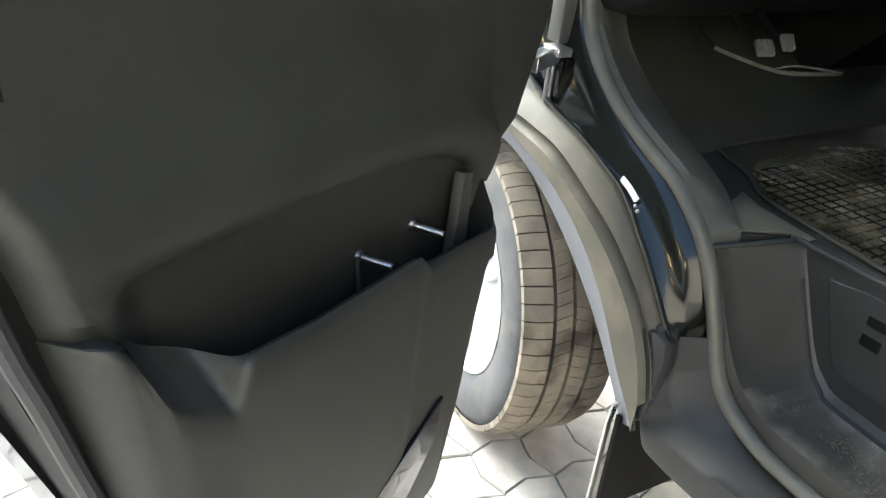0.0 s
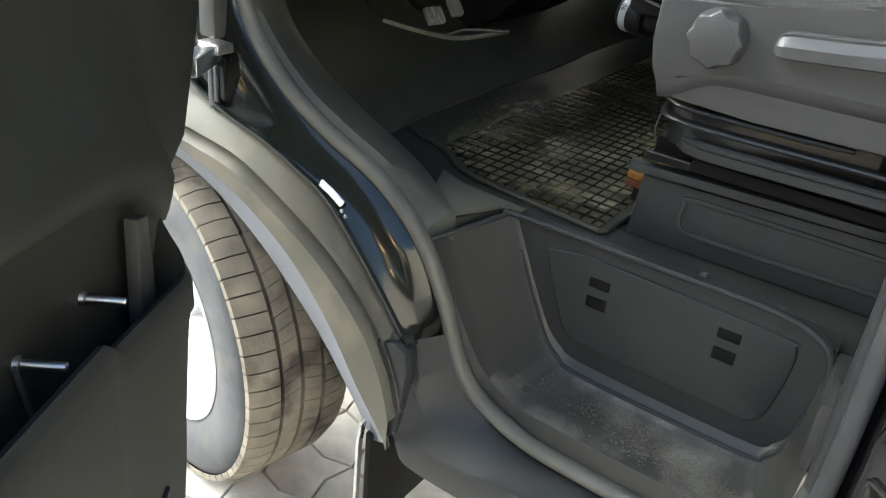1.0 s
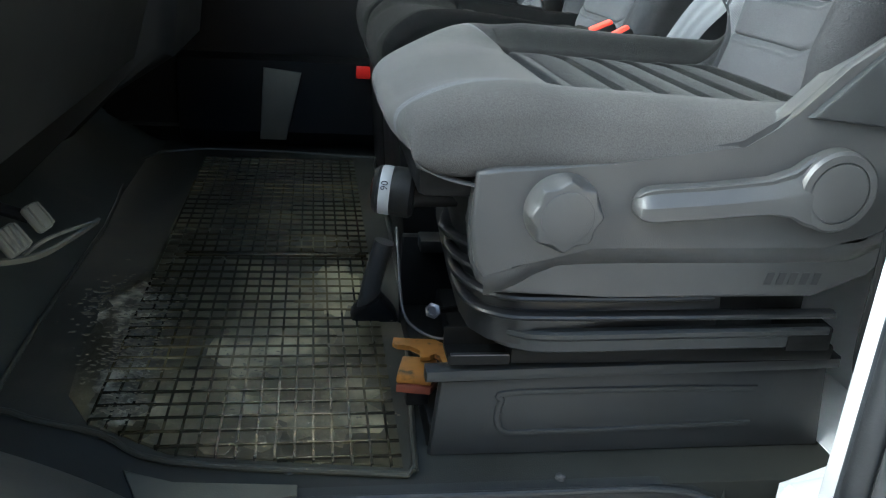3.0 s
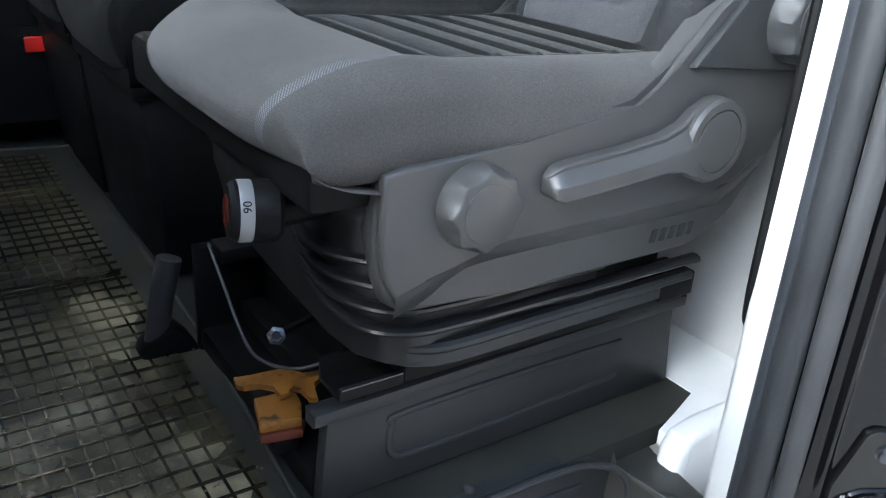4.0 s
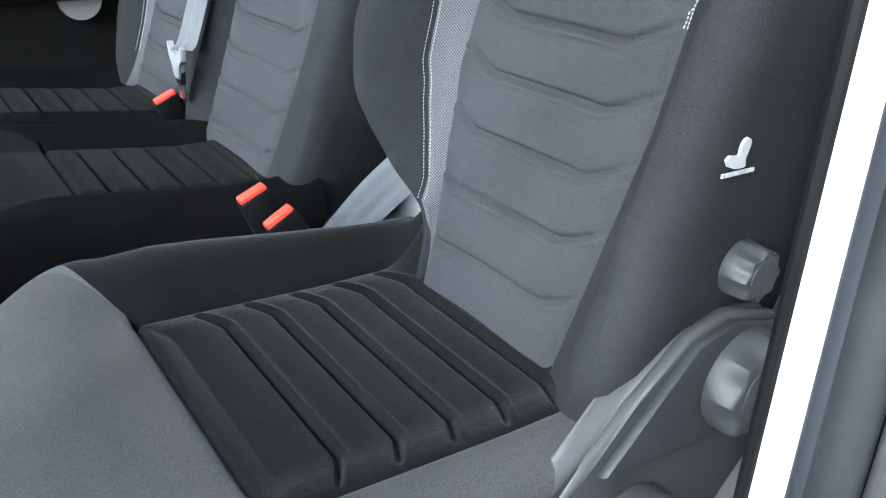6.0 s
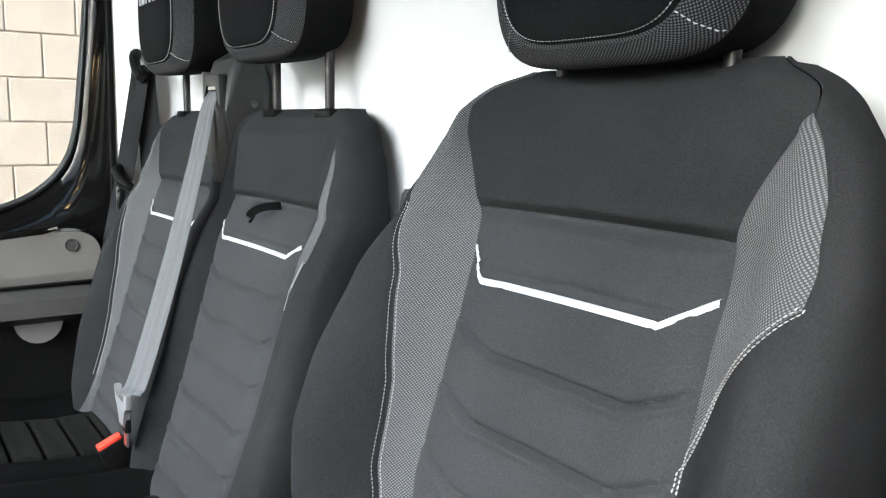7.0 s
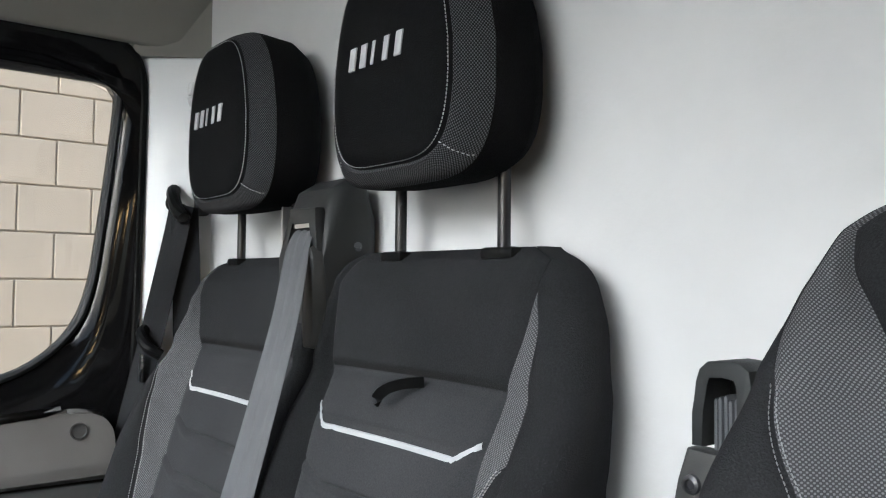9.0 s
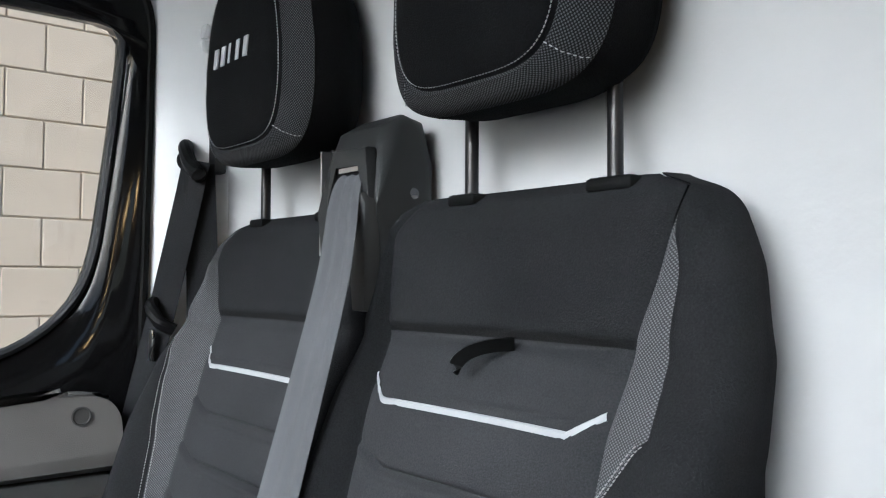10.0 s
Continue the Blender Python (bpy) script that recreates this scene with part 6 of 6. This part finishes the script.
    part("outer_skin", slab([(-0.8, 0.45), (0.5, 0.45), (0.52, 1.0), (0.52, 1.45), (-0.8, 1.45)], "xz", 1.95, 2.02, bevel=0.02), paint_black, d)
    s = thing("door_seal", "black rubber weather seal beside the passenger door", "seal", kind="structure")
    part("bulb", sweep(bmesh.new(), curve([(0.0, 1.944, 2.130), (0.42, 1.944, 2.127), (0.488, 1.944, 2.113), (0.518, 1.944, 2.068), (0.520, 1.944, 1.95), (0.518, 1.944, 1.80), (0.514, 1.944, 1.55), (0.508, 1.944, 1.2), (0.50, 1.944, 0.8)], 7), ring(0.008, 10), up=(0, 1, 0)), plastic_dark, s)
    pil = [(0.523, 1.95), (0.530, 1.938), (0.570, 1.911), (0.60, 1.888), (0.625, 1.866), (0.66, 1.85), (0.66, 2.02), (0.523, 2.02)]
    tagged(part("pillar_right", slab(pil, "xy", 0.5, 2.10, bevel=0.004), paint_white, smooth=50), "white painted pillar behind the passenger door", "pillar", kind="structure")
    cov = slab([(0.50, 1.935), (0.57, 1.915), (0.625, 1.875), (0.66, 1.86), (0.66, 2.0), (0.50, 2.0)], "xy", 2.10, 2.34, bevel=0.012)
    tagged(part("trim_3", cov, lining, smooth=50), "beige upper trim over the pillar", "trim", kind="structure")
    kn = thing("coat_hook", "white round coat hook on the pillar", "hook")
    part("hook", tube(curve([(0.595, 1.915, 2.055), (0.588, 1.895, 2.05), (0.585, 1.89, 2.03), (0.592, 1.90, 2.02)], 5), 0.008, 8), paint_white, kn)


trim_grey = material("trim_grey", (0.155, 0.15, 0.145), 0.6, vary=0.08, bump=0.15, fine=600)
armrest_grey = material("armrest_grey", (0.055, 0.054, 0.053), 0.5, vary=0.1, bump=0.15, fine=600)
red = material("red", (0.6, 0.02, 0.015), 0.2, vary=0.05)
passenger_door()


# ==== pedals and mat ====
def pedal(x, y, z, wide, tall, ribs, label):
    """A pad tilted back on the toe board, with raised ribs and a short arm."""
    p = thing("pedal", label, "pedal", group="pedals")
    m = Matrix.Translation((x, y, z)) @ Euler((0, radians(52), radians(-12))).to_matrix().to_4x4()
    b = cube(-tall / 2, tall / 2, -wide / 2, wide / 2, -0.006, 0.006, bevel=0.005)
    bmesh.ops.transform(b, matrix=m, verts=b.verts)
    pad = part("pad", b, pedal_rubber, p)
    for k in range(ribs):
        u = -wide * 0.36 + wide * 0.72 * k / (ribs - 1)
        r = cube(-tall * 0.42, tall * 0.42, u - wide * 0.055, u + wide * 0.055, 0.005, 0.009, bevel=0.0015)
        bmesh.ops.transform(r, matrix=m, verts=r.verts)
        part("rib", r, pedal_rubber, pad)
    part("arm", tube(curve([(x - 0.008, y, z), (x - 0.07, y + 0.01, z + 0.02), (x - 0.15, y + 0.02, z + 0.08)], 4), 0.008, 8, up=(0, 1, 0)), plastic_dark, p)


pedal_rubber = material("pedal_rubber", (0.085, 0.083, 0.066), 0.7, vary=0.25, scale=20, bump=0.3, dirt=((0.04, 0.038, 0.03), 25, 0.55, 0.2))
pedal(-0.490, 0.515, 0.986, 0.042, 0.036, 4, "dusty ribbed rubber brake pedal pad")
pedal(-0.472, 0.555, 1.000, 0.028, 0.037, 2, "dusty narrow accelerator pedal pad")
toe_bar = thing("pedal_bracket", "dusty bent metal strip under the pedals", "bracket")
part("strip", sweep(bmesh.new(), curve([(-0.60, 0.50, 0.958), (-0.56, 0.53, 0.947), (-0.513, 0.578, 0.934), (-0.487, 0.614, 0.930), (-0.462, 0.68, 0.932), (-0.446, 0.729, 0.935)], 6), [(-0.002, -0.0045), (0.002, -0.0045), (0.002, 0.0045), (-0.002, 0.0045)], up=(0.5, 0, 0.85)), pedal_rubber, toe_bar)
part("link", tube(curve([(-0.505, 0.59, 0.936), (-0.485, 0.63, 0.945), (-0.452, 0.71, 0.938)], 5), 0.0028, 8), pedal_rubber, toe_bar)
part("hanger", tube(curve([(-0.598, 0.502, 0.958), (-0.65, 0.50, 0.99), (-0.68, 0.50, 1.05)], 5), 0.004, 8), plastic_dark, toe_bar)


def floor_mat():
    mt = thing("floor_mat", "black ribbed rubber floor mat, muddy and scuffed", "floor mat")
    z = FLOOR + 0.006
    out = [(p.x, p.y) for p in curve([(-0.03, 0.37, 0), (-0.31, 0.41, 0), (-0.40, 0.47, 0), (-0.52, 0.525, 0), (-0.555, 0.60, 0), (-0.555, 1.2, 0), (-0.54, 1.78, 0), (0.0, 1.78, 0), (0.02, 1.70, 0), (0.012, 0.9, 0), (-0.018, 0.42, 0), (-0.020, 0.39, 0)], 4)]
    part("sheet", slab(out, "xy", FLOOR + 0.001, z, bevel=0.002), mat_rubber, mt)
    part("rim", tube([(a, b, z + 0.001) for a, b in out], 0.004, 8, closed=True), mat_rubber, mt)

    def edge(x):
        """The mat's border beside the door."""
        return float(np.interp(x, (-0.42, -0.40, -0.31, -0.03), (0.492, 0.482, 0.422, 0.384)))

    def start(y):
        return float(np.interp(y, (0.384, 0.422, 0.482, 0.492), (-0.03, -0.31, -0.40, -0.42)))

    h = 0.0055
    region = [(x, edge(x)) for x in np.linspace(-0.035, -0.42, 12)] + [(-0.46, 0.56), (-0.475, 0.70), (-0.47, 0.90), (-0.43, 0.98), (-0.42, 1.74), (-0.035, 1.74)]
    tagged(part("dried_mud", slab(region, "xy", z - 0.001, z + 0.0022), mud, mt, "dried mud between the ribs", smooth=0), kind="stuff")
    bm = bmesh.new()
    y = 0.405
    while y < 1.74:
        box(bm, start(y), -0.035, y - 0.0017, y + 0.0017, z - 0.001, z + h)
        y += 0.0315
    tagged(part("cross_rib", bm, mat_rib, mt, smooth=0), kind="stuff")
    bm = bmesh.new()
    x = -0.42
    while x < -0.03:
        box(bm, x - 0.0017, x + 0.0017, edge(x), 1.74, z - 0.001, z + h - 0.001)
        x += 0.0232
    tagged(part("long_rib", bm, mat_rib, mt, smooth=0), kind="stuff")
    rnd = random.Random(11)
    for cx, cy, ax, ay, soil in ((-0.43, 0.83, 0.045, 0.11, pale_mud), (-0.40, 0.60, 0.035, 0.10, pale_mud), (-0.39, 0.52, 0.035, 0.045, pale_mud), (-0.26, 0.50, 0.105, 0.085, mud_olive), (-0.13, 0.53, 0.085, 0.12, mud_olive), (-0.20, 0.72, 0.10, 0.13, mud_olive), (-0.10, 0.90, 0.05, 0.12, mud_olive)):
        blot = []
        for q in range(30):
            th, rr = 2 * math.pi * q / 30, rnd.uniform(0.65, 1.1)
            blot.append((cx + ax * rr * math.cos(th), max(cy + ay * rr * math.sin(th), edge(cx + ax * rr * math.cos(th)) + 0.004)))
        tagged(part("mud_smear", slab(blot, "xy", z, z + 0.0030 + 0.0012 * cx + 0.0004 * cy), soil, mt, "pale dried mud smear", smooth=0), kind="stuff")
    part("joint_bar", cube(-0.40, -0.04, 1.048, 1.058, z, z + 0.008, bevel=0.002), mat_rib, mt)


floor_mat()


def flecks(patches, seed):
    """Thin irregular crumbs strewn thickest at the middle of each patch (x, y, z, spread along x, spread along y, count, size)."""
    rnd = random.Random(seed)
    bm = bmesh.new()
    for x, y, z, sx, sy, count, size in patches:
        for _ in range(count):
            cx, cy = rnd.gauss(x, sx), rnd.gauss(y, sy)
            r = size * rnd.uniform(0.35, 1.0) ** 2
            n, turn = rnd.randint(5, 7), rnd.uniform(0, 6.3)
            rim = [(cx + r * rnd.uniform(0.6, 1.3) * math.cos(turn + 6.283 * k / n), cy + r * rnd.uniform(0.4, 0.9) * math.sin(turn + 6.283 * k / n)) for k in range(n)]
            low = [bm.verts.new((a, b, z)) for a, b in rim]
            top = [bm.verts.new((cx + (a - cx) * 0.7, cy + (b - cy) * 0.7, z + 0.0006)) for a, b in rim]
            bm.faces.new(top)
            for k in range(n):
                bm.faces.new((low[k], low[(k + 1) % n], top[(k + 1) % n], top[k]))
    return bm


MAT_TOP = FLOOR + 0.0105
mat_thing = bpy.data.objects["floor_mat"]
tagged(part("dried_mud_crumb", flecks([(-0.45, 0.84, FLOOR + 0.0075, 0.030, 0.05, 420, 0.0075), (-0.40, 0.80, MAT_TOP, 0.02, 0.06, 300, 0.0070), (-0.385, 0.53, MAT_TOP, 0.014, 0.016, 220, 0.0055), (-0.40, 0.66, MAT_TOP, 0.026, 0.05, 500, 0.0050), (-0.22, 0.66, MAT_TOP, 0.06, 0.07, 200, 0.0035), (-0.18, 0.52, MAT_TOP, 0.07, 0.06, 150, 0.0035)], 3), crumb, mat_thing, "pale crumbs of dried mud", smooth=0), kind="stuff")
tagged(part("dust_crumb", flecks([(0.08, 0.285, 0.4835, 0.05, 0.022, 420, 0.0024), (0.19, 0.25, 0.4815, 0.06, 0.02, 500, 0.0024), (-0.05, 0.285, 0.490, 0.022, 0.02, 160, 0.0018), (0.28, 0.225, 0.4795, 0.03, 0.015, 140, 0.0022)], 5), crumb, bpy.data.objects["cab_step"], "pale crumbs of dust", smooth=0), kind="stuff")
hb = thing("brake_lever", "dark worn handbrake lever beside the driver's seat", "lever")
part("grip", tube(curve([(-0.055, 0.80, 0.76), (-0.045, 0.80, 0.82), (-0.03, 0.80, 0.88)], 5), 0.0165, 14, up=(0, 1, 0)), plastic_grey, hb, "worn grey grip")
part("gaiter", slab([(-0.085, FLOOR), (-0.075, FLOOR + 0.02), (-0.035, 0.79), (-0.01, FLOOR + 0.02), (0.0, FLOOR)], "xz", 0.775, 0.825, bevel=0.008), plastic_dark, hb)


# ==== yard pieces, last ====
def yard_blocks():
    L, H = 0.298, 0.2
    me_bm = cube(-L / 2 + 0.003, L / 2 - 0.003, 0.0, 0.03, -H / 2 + 0.003, H / 2 - 0.003, bevel=0.004, seg=1)
    first = part("block", me_bm, block_paint, yard, smooth=0)
    z0 = 1.622
    spots = []
    for r in range(-4, 9):
        for k in range(-7, 9):
            spots.append((0.934 + L * k + (L / 2 if r % 2 else 0), z0 + H * r))
    first.location = (spots[0][0], WALL_Y, spots[0][1])
    for x, z in spots[1:]:
        b = new("block", first.data)
        b.parent, b.location = yard, (x, WALL_Y, z)
    bm = bmesh.new()
    for r in range(-7, 14):
        for k in range(-30, 36):
            if -4 <= r < 9 and -7 <= k < 9:
                continue
            x, z = 0.934 + L * k + (L / 2 if r % 2 else 0), z0 + H * r
            if z < GROUND:
                continue
            v = [bm.verts.new((x + a * (L / 2 - 0.003), WALL_Y + d, z + c * (H / 2 - 0.004))) for d in (0.0, 0.02) for a, c in ((-1, -1), (1, -1), (1, 1), (-1, 1))]
            bm.faces.new(v[3::-1])
            for i in range(4):
                bm.faces.new((v[i], v[(i + 1) % 4], v[4 + (i + 1) % 4], v[4 + i]))
    tagged(part("block_rest", bm, block_paint, yard, smooth=0), kind="stuff")


def pavers():
    rnd = random.Random(7)
    S = 0.145

    def shape(bm, x, y, s, turn):
        """An eight-cornered interlocking paver."""
        o = s * 0.13
        pts = []
        for i, (a, b) in enumerate(((-1, -1), (0, -1), (1, -1), (1, 0), (1, 1), (0, 1), (-1, 1), (-1, 0))):
            k = o if (i == 1 or i == 5) else 0
            j = o if (i == 3 or i == 7) else 0
            sg = 1 if turn else -1
            px = a * (s / 2 - 0.0022) + (sg * j if i == 3 else (sg * j if i == 7 else 0))
            py = b * (s / 2 - 0.0022) + (sg * k if i == 1 else (sg * k if i == 5 else 0))
            pts.append((px, py))
        lo = [bm.verts.new((x + a, y + b, -0.02)) for a, b in pts]
        hi = [bm.verts.new((x + a * 0.975, y + b * 0.975, 0.0)) for a, b in pts]
        md = [bm.verts.new((x + a, y + b, -0.006)) for a, b in pts]
        bm.faces.new(hi)
        for i in range(8):
            j = (i + 1) % 8
            bm.faces.new((lo[i], lo[j], md[j], md[i]))
            bm.faces.new((md[i], md[j], hi[j], hi[i]))

    protos = []
    for turn in (0, 1):
        bm = bmesh.new()
        shape(bm, 0, 0, S, 0)
        protos.append(part("paver", bm, paver, ground, smooth=0))
    used = [False, False]
    rest = bmesh.new()
    for i in range(-30, 22):
        for j in range(-26, 16):
            x, y, t = S * i, S * j, (i + j) % 2
            near = -11 <= i <= 4 and -8 <= j <= 9
            if near:
                if used[t]:
                    b = new("paver", protos[t].data)
                    b.parent = ground
                else:
                    b, used[t] = protos[t], True
                b.location = (x, y, GROUND + rnd.uniform(-0.003, 0.002))
            else:
                shape(rest, x, y, S, 0)
    for v in rest.verts:
        v.co.z += GROUND
    tagged(part("paver_rest", rest, paver, ground, smooth=0), kind="stuff")


yard_blocks()
pavers()
